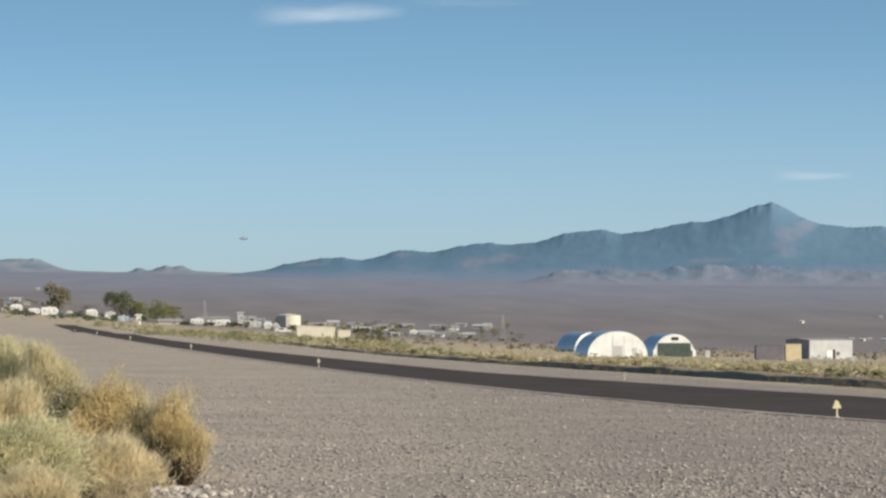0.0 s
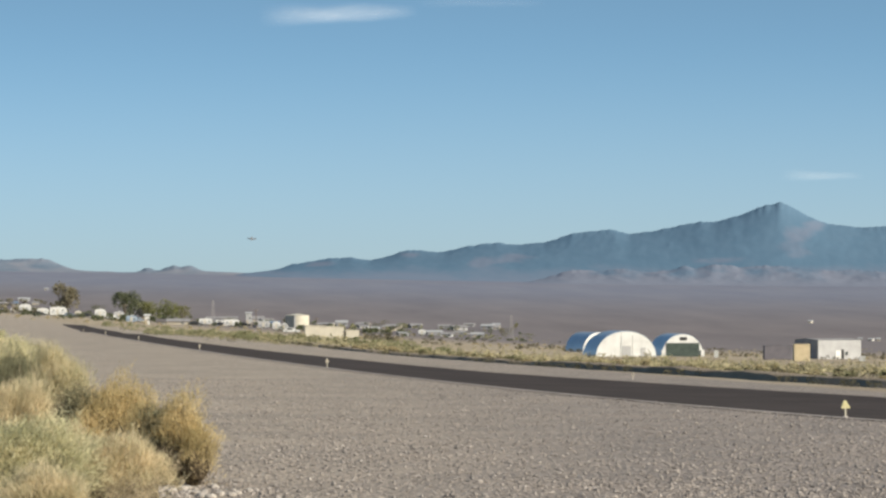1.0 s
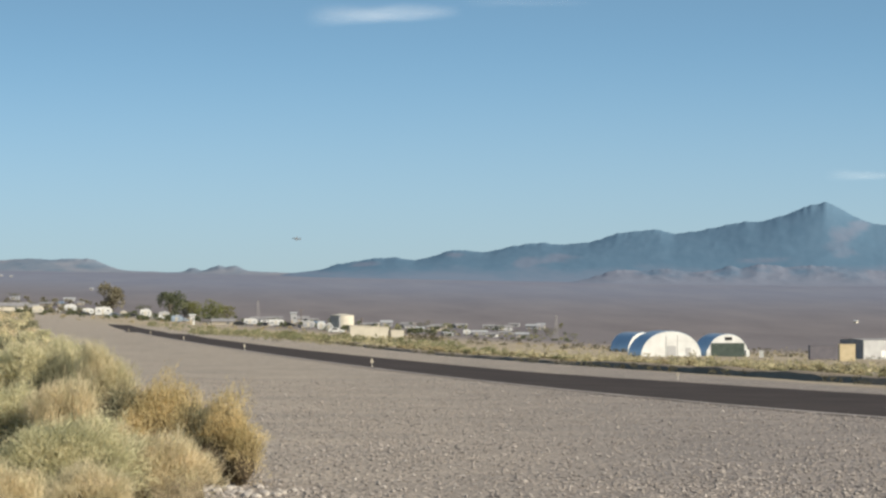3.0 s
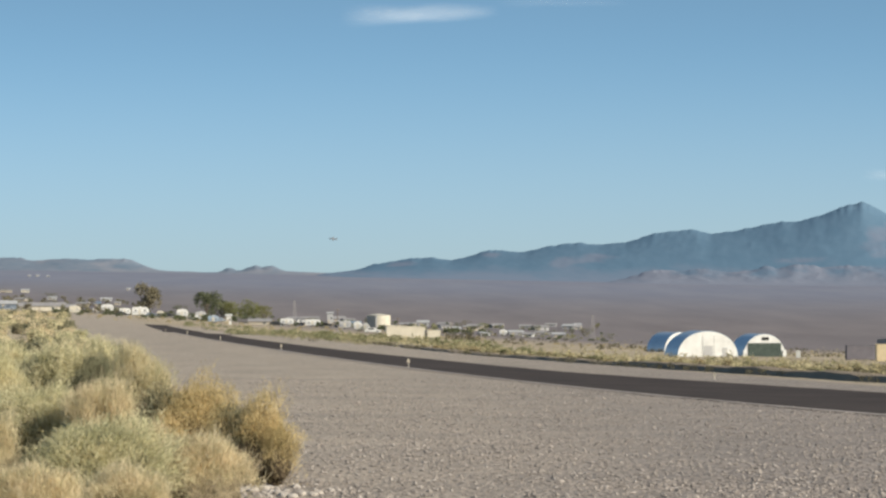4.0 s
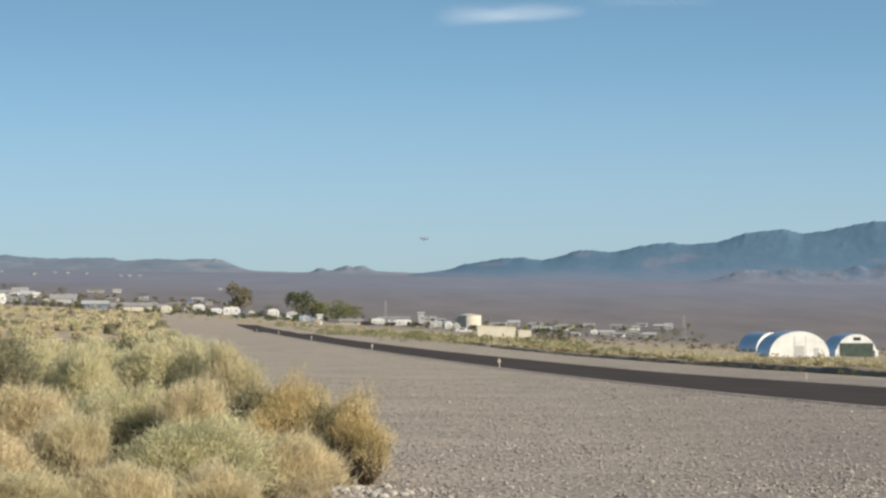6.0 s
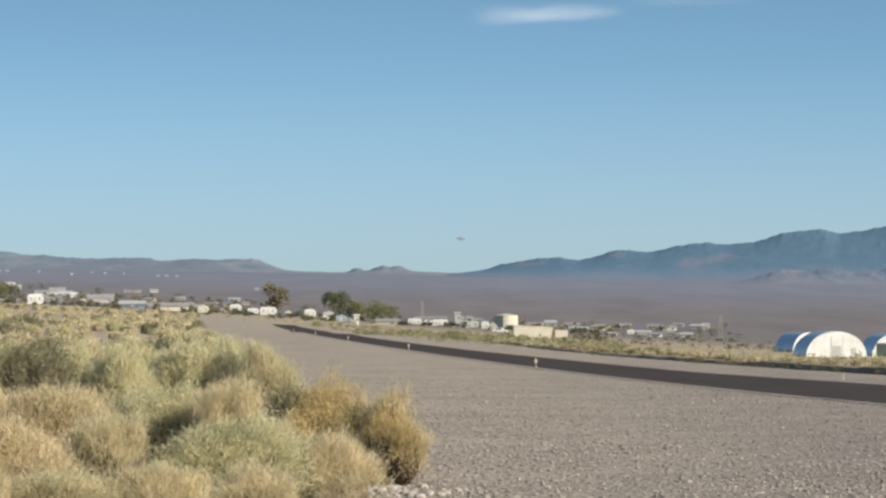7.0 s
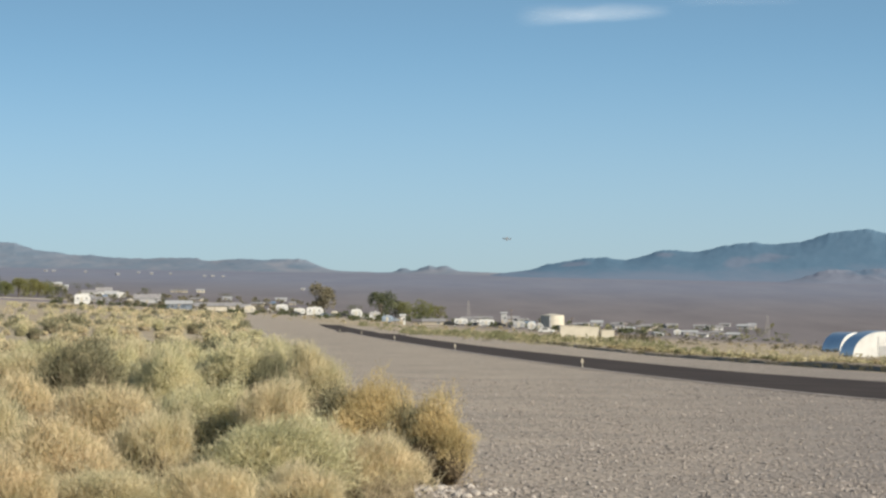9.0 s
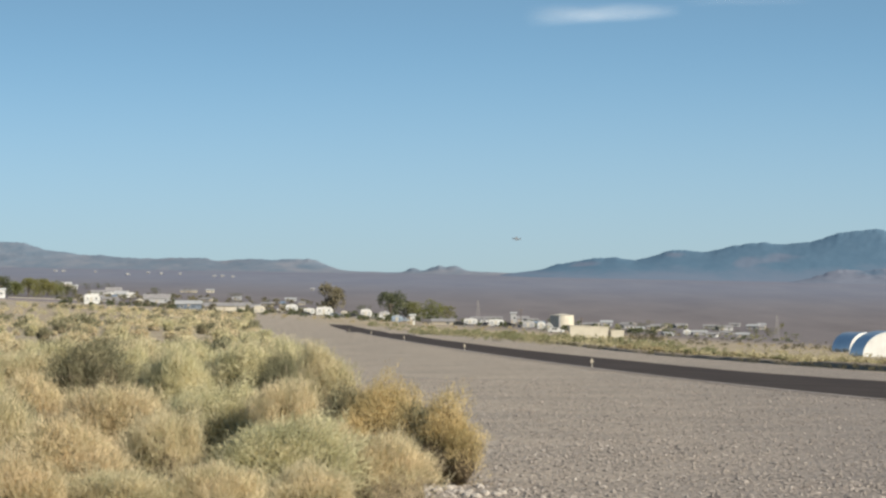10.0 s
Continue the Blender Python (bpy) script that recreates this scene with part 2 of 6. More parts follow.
def shade_growth_mat(name, dark, light):
    """The close-grown inside of a shrub: mottled twigs and leaves, coloured dark for inner shade."""
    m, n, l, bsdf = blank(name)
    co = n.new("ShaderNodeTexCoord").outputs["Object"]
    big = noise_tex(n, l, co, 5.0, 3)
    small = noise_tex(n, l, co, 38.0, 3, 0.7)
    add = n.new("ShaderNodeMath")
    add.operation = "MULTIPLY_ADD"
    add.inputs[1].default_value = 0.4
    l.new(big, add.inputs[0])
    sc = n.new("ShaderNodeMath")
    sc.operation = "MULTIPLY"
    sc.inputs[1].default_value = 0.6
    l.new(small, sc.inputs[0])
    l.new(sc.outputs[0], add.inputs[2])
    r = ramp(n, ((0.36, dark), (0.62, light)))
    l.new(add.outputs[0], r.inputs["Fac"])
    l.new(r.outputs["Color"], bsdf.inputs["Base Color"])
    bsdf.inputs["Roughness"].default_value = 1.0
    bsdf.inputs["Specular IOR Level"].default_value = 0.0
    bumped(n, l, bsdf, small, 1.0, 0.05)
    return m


# darker than the leaves, so gaps and creases read as shade
CORE_GREEN = shade_growth_mat("green_shade_growth", (0.09, 0.085, 0.05), (0.27, 0.245, 0.145))
CORE_TAN = shade_growth_mat("straw_shade_growth", (0.11, 0.09, 0.06), (0.31, 0.255, 0.17))
CORE_GOLD = shade_growth_mat("golden_shade_growth", (0.05, 0.04, 0.028), (0.17, 0.13, 0.085))
CORE_DULL = shade_growth_mat("dull_shade_growth", (0.06, 0.05, 0.035), (0.20, 0.17, 0.11))
LEAF_GOLD = foliage_mat("golden_leaves", ((0.15, (0.27, 0.235, 0.11)), (0.38, (0.47, 0.375, 0.185)), (0.6, (0.62, 0.49, 0.255)), (0.9, (0.73, 0.585, 0.345))), 0.4, 0.0)
# olive leaf tone taken darker to carry shade as well
LEAF_OLIVE = foliage_mat("dry_olive_shade_leaves", ((0.15, (0.11, 0.112, 0.07)), (0.4, (0.18, 0.172, 0.105)), (0.65, (0.28, 0.255, 0.155)), (0.9, (0.42, 0.365, 0.23))), 0.25, 0.5)
LEAF_SCRUB = foliage_mat("dull_scrub_leaves", ((0.1, (0.20, 0.17, 0.10)), (0.4, (0.36, 0.31, 0.19)), (0.7, (0.48, 0.41, 0.255)), (0.95, (0.60, 0.51, 0.33))))
LEAF_SAGE = foliage_mat("sage_scrub_leaves", ((0.1, (0.13, 0.125, 0.07)), (0.5, (0.25, 0.235, 0.13)), (0.9, (0.38, 0.345, 0.20))))
LEAF_DUSK = foliage_mat("dark_scrub_leaves", ((0.1, (0.05, 0.045, 0.03)), (0.5, (0.10, 0.09, 0.055)), (0.9, (0.17, 0.15, 0.09))))
LEAF_TREE = foliage_mat("tree_leaves", ((0.1, (0.065, 0.075, 0.042)), (0.5, (0.12, 0.125, 0.067)), (0.9, (0.20, 0.19, 0.10))))
LEAF_LIGHT = foliage_mat("light_tree_leaves", ((0.1, (0.09, 0.10, 0.035)), (0.5, (0.18, 0.18, 0.065)), (0.9, (0.27, 0.25, 0.10))))
LEAF_BROWN = foliage_mat("dry_tree_leaves", ((0.1, (0.12, 0.108, 0.07)), (0.5, (0.20, 0.175, 0.112)), (0.9, (0.28, 0.245, 0.16))), 0.25, 0.4)
ALU = surface("aircraft_skin", (0.16, 0.17, 0.18), (0.22, 0.23, 0.24), 0.5, 8, 0.5)


# ---------------------------------------------------------------- building helpers
def mesh_of(name, verts, faces, mat, smooth=False):
    me = bpy.data.meshes.new(name)
    me.from_pydata(verts, [], faces)
    me.materials.append(mat)
    if smooth:
        me.polygons.foreach_set("use_smooth", [True] * len(me.polygons))
    me.update()
    return me


def quads_mesh(name, v, mat):
    """Many loose four-cornered blades from an array of corners (n, 4, 3)."""
    n = len(v)
    me = bpy.data.meshes.new(name)
    me.vertices.add(n * 4)
    me.vertices.foreach_set("co", np.ascontiguousarray(v, dtype=np.float32).ravel())
    me.loops.add(n * 4)
    me.loops.foreach_set("vertex_index", np.arange(n * 4, dtype=np.int32))
    me.polygons.add(n)
    me.polygons.foreach_set("loop_start", np.arange(0, n * 4, 4, dtype=np.int32))
    me.polygons.foreach_set("loop_total", np.full(n, 4, dtype=np.int32))
    me.materials.append(mat)
    me.update(calc_edges=True)
    me.validate()
    return me


def part(name, data, parent, label=""):
    ob = new(name, data)
    ob.parent = parent
    if label:
        ob["label"] = label
    return ob


def bm_mesh(name, bm, mat, smooth=False):
    me = bpy.data.meshes.new(name)
    bm.normal_update()
    bm.to_mesh(me)
    bm.free()
    me.materials.append(mat)
    if smooth:
        me.polygons.foreach_set("use_smooth", [True] * len(me.polygons))
    return me


def box(name, size, at, mat, bevel=0.0):
    """A box with softened edges; at is the middle of its foot."""
    bm = bmesh.new()
    bmesh.ops.create_cube(bm, size=1.0, matrix=Matrix.Translation((at[0], at[1], at[2] + size[2] / 2)) @ Matrix.Diagonal((*size, 1)))
    if bevel:
        bmesh.ops.bevel(bm, geom=bm.edges[:], offset=bevel, segments=2, affect="EDGES", clamp_overlap=True)
    return bm_mesh(name, bm, mat)


def tube(name, r1, r2, h, at, mat, seg=12, m=None):
    bm = bmesh.new()
    t = Matrix.Translation((at[0], at[1], at[2] + h / 2)) if m is None else m
    bmesh.ops.create_cone(bm, cap_ends=True, segments=seg, radius1=r1, radius2=r2, depth=h, matrix=t)
    return bm_mesh(name, bm, mat, False)


def smooth01(x, a, b):
    t = np.clip((np.asarray(x, dtype=float) - a) / (b - a), 0, 1)
    return t * t * (3 - 2 * t)


# ---------------------------------------------------------------- the lie of the land
STRIP = 6.0


def strip_x(y):
    """The near edge of the paved strip, which bends slowly as it runs away."""
    y = np.asarray(y, dtype=float)
    k = np.maximum(y, 38.0) - 63.0
    bend = 0.45 - 0.088 * k + 5.2 * np.exp(-k / 130) + 1.296 * np.exp(-k / 18)
    return bend + 0.42 * np.maximum(38.0 - y, 0.0) + 1.9 * smooth01(y, 325, 450)


def strip_w(y):
    """The paved width, which narrows past the turning place."""
    return np.interp(y, (50, 65, 78, 110, 170, 250, 330, 450, 560), (9.0, 8.8, 8.2, 5.5, 4.0, 3.6, 4.7, 4.9, 3.8))


def shrub_x(y):
    """The edge of the shrubs along the gravel."""
    return np.interp(y, (0, 33, 38, 50, 75, 100, 200, 400, 900), (0.6, -1.0, -2.4, -3.6, -5.3, -7.9, -18.0, -37.5, -86.0))


def ground_z(x, y, bed=False):
    x, y = np.asarray(x, dtype=float), np.asarray(y, dtype=float)
    r = np.hypot(x, y)
    b = np.arctan2(x, y)
    b = np.where(np.abs(b) < 0.28, b, np.sign(b) * 0.28 * (math.pi - np.abs(b)) / (math.pi - 0.28))
    s = x - strip_x(y)
    plain = np.interp(r, (0, 100, 330, 560, 900, 1400, 1800, 4400, 5000), (0, 0, -1.4, -2.9, -4.0, -4.2, -1.0, 50, 58.6))
    flat = np.interp(r, (0, 300, 560, 900, 1400, 1800, 4400, 5000), (0, 0, -1.7, -4.0, -4.2, -1.0, 50, 58.6))
    c = flat + (plain - flat) * smooth01(s, 4, 34)
    right = 0.060 * 0.12 * np.tanh(b / 0.12) * smooth01(r, 75, 210) * smooth01(s, 3, 30)
    left = 0.052 * b * smooth01(r, 260, 760)
    z = c - np.minimum(r, 1300) * np.where(b > 0, right, left)
    z = z + 0.45 * smooth01(shrub_x(y) - x, 1, 8) * smooth01(r, 80, 160) * (1 - smooth01(r, 330, 480)) * (y > 0)
    near = 1 - smooth01(r, 350, 650)
    z = z - near * 0.22 * smooth01(s, 0, STRIP)
    if bed:
        wide = strip_w(y)
        z = z - 0.10 * smooth01(s, -0.18, 0.2) * (1 - smooth01(s, wide - 0.4, wide - 0.05)) * (1 - smooth01(r, 560, 620))
    return z


def build_ground():
    view = np.radians(np.arange(-10.5, 11.0, 0.07))
    rest = np.radians(np.linspace(11.5, 349.0, 70))
    az = np.concatenate([view, rest])
    rr = np.concatenate([[1.0, 3.0, 6.0, 10.0, 15.0, 20.0], np.geomspace(24, 4950, 300)])
    A, R = np.meshgrid(az, rr)
    X, Y = R * np.sin(A), R * np.cos(A)
    Z = ground_z(X, Y, True)
    n = len(az)
    verts = np.stack([X, Y, Z], -1).reshape(-1, 3)
    faces = []
    for i in range(len(rr) - 1):
        for j in range(n):
            k = (j + 1) % n
            faces.append((i * n + j, (i + 1) * n + j, (i + 1) * n + k, i * n + k))
    faces.append(tuple(range(n)))
    me = mesh_of("ground", verts.tolist(), faces, GROUND, True)
    x, y = verts[:, 0], verts[:, 1]
    r = np.hypot(x, y)
    s = x - strip_x(y)
    scrub = np.maximum(smooth01(s, 9.8, 10.6), smooth01(shrub_x(y) - x, 0.0, 1.5) * (1 - smooth01(r, 720, 1000) * (y > 0)))
    scrub = np.maximum(scrub, smooth01(r, 520, 650) * smooth01(s, -6, 8))
    scrub = np.maximum(scrub, smooth01(r, 1000, 1250))
    bearing = np.arctan2(x, y)
    valley = smooth01(r, 740, 1250) * np.maximum(smooth01(s, 20, 60), smooth01(r, 1100, 1500)) * np.where(y > 0, 1, 0.6)
    # how much of the painted haze tone shows, growing with range
    far_haze = smooth01(r, 1700, 3500)
    dust = 1 - smooth01(x / np.maximum(y, 20.0), -0.05, 0.14)
    for key, val in (("dust", dust), ("scrub", scrub), ("valley", valley), ("far_haze", far_haze)):
        me.attributes.new(key, "FLOAT", "POINT").data.foreach_set("value", val.astype(np.float32))
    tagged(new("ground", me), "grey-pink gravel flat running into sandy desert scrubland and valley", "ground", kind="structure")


build_ground()


def build_edge():
    """The pale dusty lip where gravel meets asphalt."""
    ys = np.concatenate([np.arange(-30, 200, 2.0), np.arange(200, 420, 5.0)])
    rng = np.random.default_rng(4)
    verts = []
    for y in ys:
        for s in (-0.46 + rng.normal(0, 0.06), -0.33, -0.19):
            x = float(strip_x(y)) + s
            verts.append((x, y, float(ground_z(x, y)) + 0.014))
    faces = [(i * 3 + j, i * 3 + j + 1, i * 3 + j + 4, i * 3 + j + 3) for i in range(len(ys) - 1) for j in range(2)]
    tagged(new("trim", mesh_of("trim", verts, faces, EDGE)), "pale dusty lip along the asphalt edge", "road edge", kind="structure")


build_edge()


def build_strip():
    ys = np.concatenate([np.arange(-30, 200, 2.0), np.arange(200, 600, 5.0)])
    cols = np.array([-0.22, -0.22, -0.05, 1.5, 3.0, 4.5, STRIP - 0.15, STRIP, STRIP])
    rng = np.random.default_rng(3)
    verts = []
    for y in ys:
        wob = rng.normal(0, 0.03, 2)
        k = float(strip_w(y)) / STRIP
        for i, s in enumerate(cols):
            x = float(strip_x(y)) + s * k + (wob[0] if i < 3 else wob[1] if i > 5 else 0)
            z = float(ground_z(x, y)) + 0.01 - (0.12 if i in (0, len(cols) - 1) else 0)
            verts.append((x, y, z))
    k = len(cols)
    faces = [(i * k + j, i * k + j + 1, (i + 1) * k + j + 1, (i + 1) * k + j) for i in range(len(ys) - 1) for j in range(k - 1)]
    me = mesh_of("road", verts, faces, ASPHALT)
    tagged(new("road", me), "long dark worn asphalt airstrip bending away through gravel", "road", kind="structure")


build_strip()


def bank_s(y):
    """How far the foot of the bank lies from the near edge of the strip."""
    return np.interp(y, (60, 90, 110, 130, 155, 185, 230, 270), (11.6, 11.2, 10.6, 9.8, 9.0, 9.3, 10.6, 11.9))


def build_bank():
    """A low bank of bladed soil across the strip, steep towards it."""
    ys = np.concatenate([np.arange(-20, 200, 0.8), np.arange(200, 330, 2.0)])
    prof = ((0.0, -0.10), (0.22, 0.10), (0.34, 0.22), (0.7, 0.26), (1.5, 0.18), (2.4, 0.07), (4.0, -0.10))
    verts = []
    for y in ys:
        k = 0.85 + 0.45 * noise.noise(Vector((y * 0.13, 0.3, 1.0))) + 0.25 * noise.noise(Vector((y * 0.9, 2.3, 1.0)))
        k *= 1 - 0.55 * float(smooth01(y, 100, 160)) - 0.25 * float(smooth01(y, 190, 330))
        for s, h in prof:
            x = float(strip_x(y)) + float(bank_s(y)) + s + 0.25 * noise.noise(Vector((y * 0.35, s, 7.0)))
            verts.append((x, y, float(ground_z(x, y)) + (h * k if h > 0 else h)))
    q = len(prof)
    faces = [(i * q + j, i * q + j + 1, (i + 1) * q + j + 1, (i + 1) * q + j) for i in range(len(ys) - 1) for j in range(q - 1)]
    tagged(new("bank", mesh_of("bank", verts, faces, SOIL)), "low bladed soil bank along the far shoulder of the airstrip", "bank", kind="structure")


build_bank()


# ---------------------------------------------------------------- mountains and sky
def ridge(name, label, mat, crest, r0, r1, rc, rough, sunlit_spots=(), step=0.022):
    """A range seen from the plain: crest gives bearing (degrees) and height (metres) of its summits and saddles."""
    cb = np.array([c[0] for c in crest])
    ch = np.array([c[1] for c in crest])
    az = np.arange(cb[0], cb[-1], step)
    rr = np.sort(np.append(np.linspace(r0, r1, 60), rc))
    h = np.interp(az, cb, ch)
    h = np.convolve(np.pad(h, 2, mode="edge"), np.ones(5) / 5, "valid")
    fray = np.array([noise.noise(Vector((q * 5.5, 0.4, 8.0))) * 1.0 + noise.noise(Vector((q * 15.0, 3.4, 8.0))) * 0.8 for q in az])
    wide = int(2.4 / step) | 1
    broad = np.convolve(np.pad(h, wide // 2, mode="edge"), np.ones(wide) / wide, "valid")
    verts = []
    for r in rr:
        for j, a in enumerate(az):
            near = min(max((rc - r) / (rc - r0), 0.0), 1.0)
            bend = noise.noise(Vector((a * 1.1, r / 160, 2.0))) * 0.3 + noise.noise(Vector((a * 3.5, r / 50, 5.0))) * 0.08
            top = float(np.interp(a + bend * near, az, h)) * (1 - near ** 0.28) + broad[j] * near ** 0.28 + fray[j] * max(0.0, 1 - 16 * near)
            x, y = r * math.sin(radians(a)), r * math.cos(radians(a))
            base = float(ground_z(x, y)) - 2.0
            u = (r - r0) / (rc - r0) if r < rc else (r1 - r) / (r1 - rc)
            p = Vector((x / 75, y / 130, 0.3))
            spur = noise.ridged_multi_fractal(p, 0.9, 2.1, 5, 1.0, 2.0)
            prof = u ** 1.35
            fade = math.sin(math.pi * min(max(u, 0), 1)) if r < rc else 0.0
            z = base + (top - base) * min(1.0, 0.02 + (a - cb[0]) / 0.5, 0.02 + (cb[-1] - a) / 0.5) * prof * (1 + rough * (spur - 1.3) * fade)
            z += (noise.noise(p * 9) * 0.5) * u
            verts.append((x, y, min(z, base + (top - base) * (1.0 + 0.03 * u))))
    k = len(az)
    faces = [(i * k + j, i * k + j + 1, (i + 1) * k + j + 1, (i + 1) * k + j) for i in range(len(rr) - 1) for j in range(k - 1)]
    me = mesh_of(name, verts, faces, mat, True)
    v = np.array(verts)
    vb = np.degrees(np.arctan2(v[:, 0], v[:, 1]))
    # spots painted pale where the slopes catch the sun
    pale = np.zeros(len(v))
    for b0, z0, wb, hz in sunlit_spots:
        pale += np.exp(-((vb - b0) / wb) ** 2 - ((v[:, 2] - z0) / hz) ** 2)
    me.attributes.new("sunlit", "FLOAT", "POINT").data.foreach_set("value", np.clip(pale, 0, 1).astype(np.float32))
    tagged(new(name, me), label, "mountain", kind="structure")


# ---------------------------------------------------------------- plants
def lobes_of(rng, w, h, n):
    """Rounded masses that together make one shrub."""
    out = [(np.array([0, 0, h * 0.32]), w * 0.36, h * 0.52)]
    for _ in range(n):
        a = rng.uniform(0, 2 * math.pi)
        el = rng.uniform(0.05, 1.35)
        rad = rng.uniform(0.11, 0.19) * w
        d = (0.5 * w - rad * 0.9) * math.cos(el) * rng.uniform(0.85, 1.05)
        hz = max(rad * 0.7, (h - rad) * math.sin(el) * rng.uniform(0.75, 1.05))
        out.append((np.array([math.cos(a) * d, math.sin(a) * d, hz]), rad, rad * rng.uniform(0.9, 1.3)))
    return out


def blades(rng, lobes, tufts, per, length, width, spread, lift):
    """Blades in tufts on and inside the lobes; corners of each blade and the tuft centres."""
    weights = np.array([l[1] ** 2 for l in lobes])
    pick = rng.choice(len(lobes), tufts, p=weights / weights.sum())
    c = np.array([lobes[i][0] for i in pick])
    rad = np.array([[lobes[i][1], lobes[i][1], lobes[i][2]] for i in pick])
    d = rng.normal(size=(tufts, 3))
    d[:, 2] = np.where(d[:, 2] < -0.9, -d[:, 2] * 0.6, d[:, 2])
    d /= np.linalg.norm(d, axis=1)[:, None]
    depth = 1.08 - 0.4 * rng.random(tufts) ** 1.3
    ctr = c + d * rad * depth[:, None]
    ctr[:, 2] = np.maximum(ctr[:, 2], 0.02)
    p = np.repeat(ctr, per, 0) + rng.normal(size=(tufts * per, 3)) * spread
    p[:, 2] = np.maximum(p[:, 2], 0.01)
    out = np.repeat(d, per, 0)
    way = out + np.array([0, 0, lift]) + rng.normal(size=p.shape) * 0.8
    way /= np.linalg.norm(way, axis=1)[:, None]
    side = np.cross(way, rng.normal(size=p.shape))
    side /= np.linalg.norm(side, axis=1)[:, None]
    ln = length * rng.uniform(0.55, 1.35, (len(p), 1))
    wd = width * rng.uniform(0.6, 1.3, (len(p), 1))
    v = np.stack([p, p + way * ln * 0.45 + side * wd, p + way * ln, p + way * ln * 0.45 - side * wd], 1)
    return v, ctr


def billow(rng, bumps, crease=0.43):
    """The rounded outline of a shrub: how far it reaches in each direction, with creases between its masses."""
    ax = rng.normal(size=(bumps, 3))
    ax[:, 2] = np.abs(ax[:, 2]) - 0.30
    ax /= np.linalg.norm(ax, axis=1)[:, None]
    gain = rng.uniform(0.55, 1.0, bumps)
    breadth = rng.uniform(0.03, 0.09, bumps)
    lean = rng.normal(size=3) * np.array([0.13, 0.13, 0.06])

    def reach(d):
        near = (np.exp(-(1 - d @ ax.T) / breadth) * gain).max(axis=1)
        skirt = np.clip((0.12 - d[:, 2]) / 0.35, 0, 1) * 0.8
        return (1.03 - crease + crease * np.maximum(near, skirt)) * (1 + d @ lean)

    return reach


def dome(d, w, h):
    """Directions stretched to a dome that keeps its width down to the ground."""
    wide = np.where(d[:, 2] < 0, 1 / np.sqrt(np.maximum(1 - d[:, 2] ** 2, 0.3)), 1.0)
    return np.stack([d[:, 0] * w / 2 * wide, d[:, 1] * w / 2 * wide, d[:, 2] * h * 0.6], 1)


def plumes(rng, w, h, reach, twigs, length, width, lift, depth, bare=None):
    """Fine twigs in small sprays, fanning up and outwards from the root to the outline."""
    per = 6
    n = twigs // per
    d = rng.normal(size=(n * 2, 3))
    d[:, 2] = np.where(d[:, 2] < -0.35, -d[:, 2], d[:, 2])
    d /= np.linalg.norm(d, axis=1)[:, None]
    if bare is not None:
        thin = np.clip((d @ np.array(bare) - 0.35) / 0.4, 0, 1)
        d = d[rng.random(len(d)) > thin * 0.93]
    d = d[:n]
    t = 1.0 - depth * rng.random(len(d)) ** 1.5
    stray = rng.random(len(d)) < 0.17
    t[stray] += rng.uniform(0.05, 0.26, stray.sum())
    ctr = dome(d, w, h) * (reach(d) * t)[:, None] + np.array([0, 0, h * 0.40])
    ctr[:, 2] = np.maximum(ctr[:, 2], 0.02)
    p = np.repeat(ctr, per, 0) + rng.normal(size=(len(d) * per, 3)) * 0.035
    p[:, 2] = np.maximum(p[:, 2], 0.01)
    way = p - np.array([0, 0, -0.10 * h])
    way /= np.linalg.norm(way, axis=1)[:, None]
    way = way + np.array([0, 0, lift]) + np.repeat(rng.normal(size=(len(d), 3)) * 0.5, per, 0) + rng.normal(size=p.shape) * 0.55
    way /= np.linalg.norm(way, axis=1)[:, None]
    side = np.cross(way, rng.normal(size=p.shape))
    side /= np.linalg.norm(side, axis=1)[:, None]
    ln = length * rng.uniform(0.5, 1.4, (len(p), 1))
    wd = width * rng.uniform(0.6, 1.4, (len(p), 1))
    p = p - way * ln * 0.5
    return np.stack([p, p + way * ln * 0.55 + side * wd, p + way * ln, p + way * ln * 0.55 - side * wd], 1), ctr


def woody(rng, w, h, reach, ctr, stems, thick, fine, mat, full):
    """The close inside of a shrub: dead twigs coloured dark for shade, and bent stems rising from the root."""
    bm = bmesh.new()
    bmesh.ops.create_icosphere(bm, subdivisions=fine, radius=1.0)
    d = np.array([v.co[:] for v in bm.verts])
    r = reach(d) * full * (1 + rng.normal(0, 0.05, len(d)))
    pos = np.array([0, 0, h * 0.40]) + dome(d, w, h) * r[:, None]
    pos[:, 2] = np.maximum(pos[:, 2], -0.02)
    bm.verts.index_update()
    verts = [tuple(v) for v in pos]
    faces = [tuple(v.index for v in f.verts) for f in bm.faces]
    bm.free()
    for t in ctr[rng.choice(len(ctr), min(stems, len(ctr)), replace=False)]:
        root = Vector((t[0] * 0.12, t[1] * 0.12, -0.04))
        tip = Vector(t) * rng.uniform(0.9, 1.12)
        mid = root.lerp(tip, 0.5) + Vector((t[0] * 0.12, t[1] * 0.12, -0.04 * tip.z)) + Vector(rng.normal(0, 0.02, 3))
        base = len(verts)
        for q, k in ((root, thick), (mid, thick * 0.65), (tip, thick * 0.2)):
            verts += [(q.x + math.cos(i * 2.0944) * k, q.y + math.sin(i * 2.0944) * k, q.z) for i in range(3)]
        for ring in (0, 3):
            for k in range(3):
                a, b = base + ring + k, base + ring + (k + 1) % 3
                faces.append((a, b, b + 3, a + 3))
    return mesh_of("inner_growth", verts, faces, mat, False)


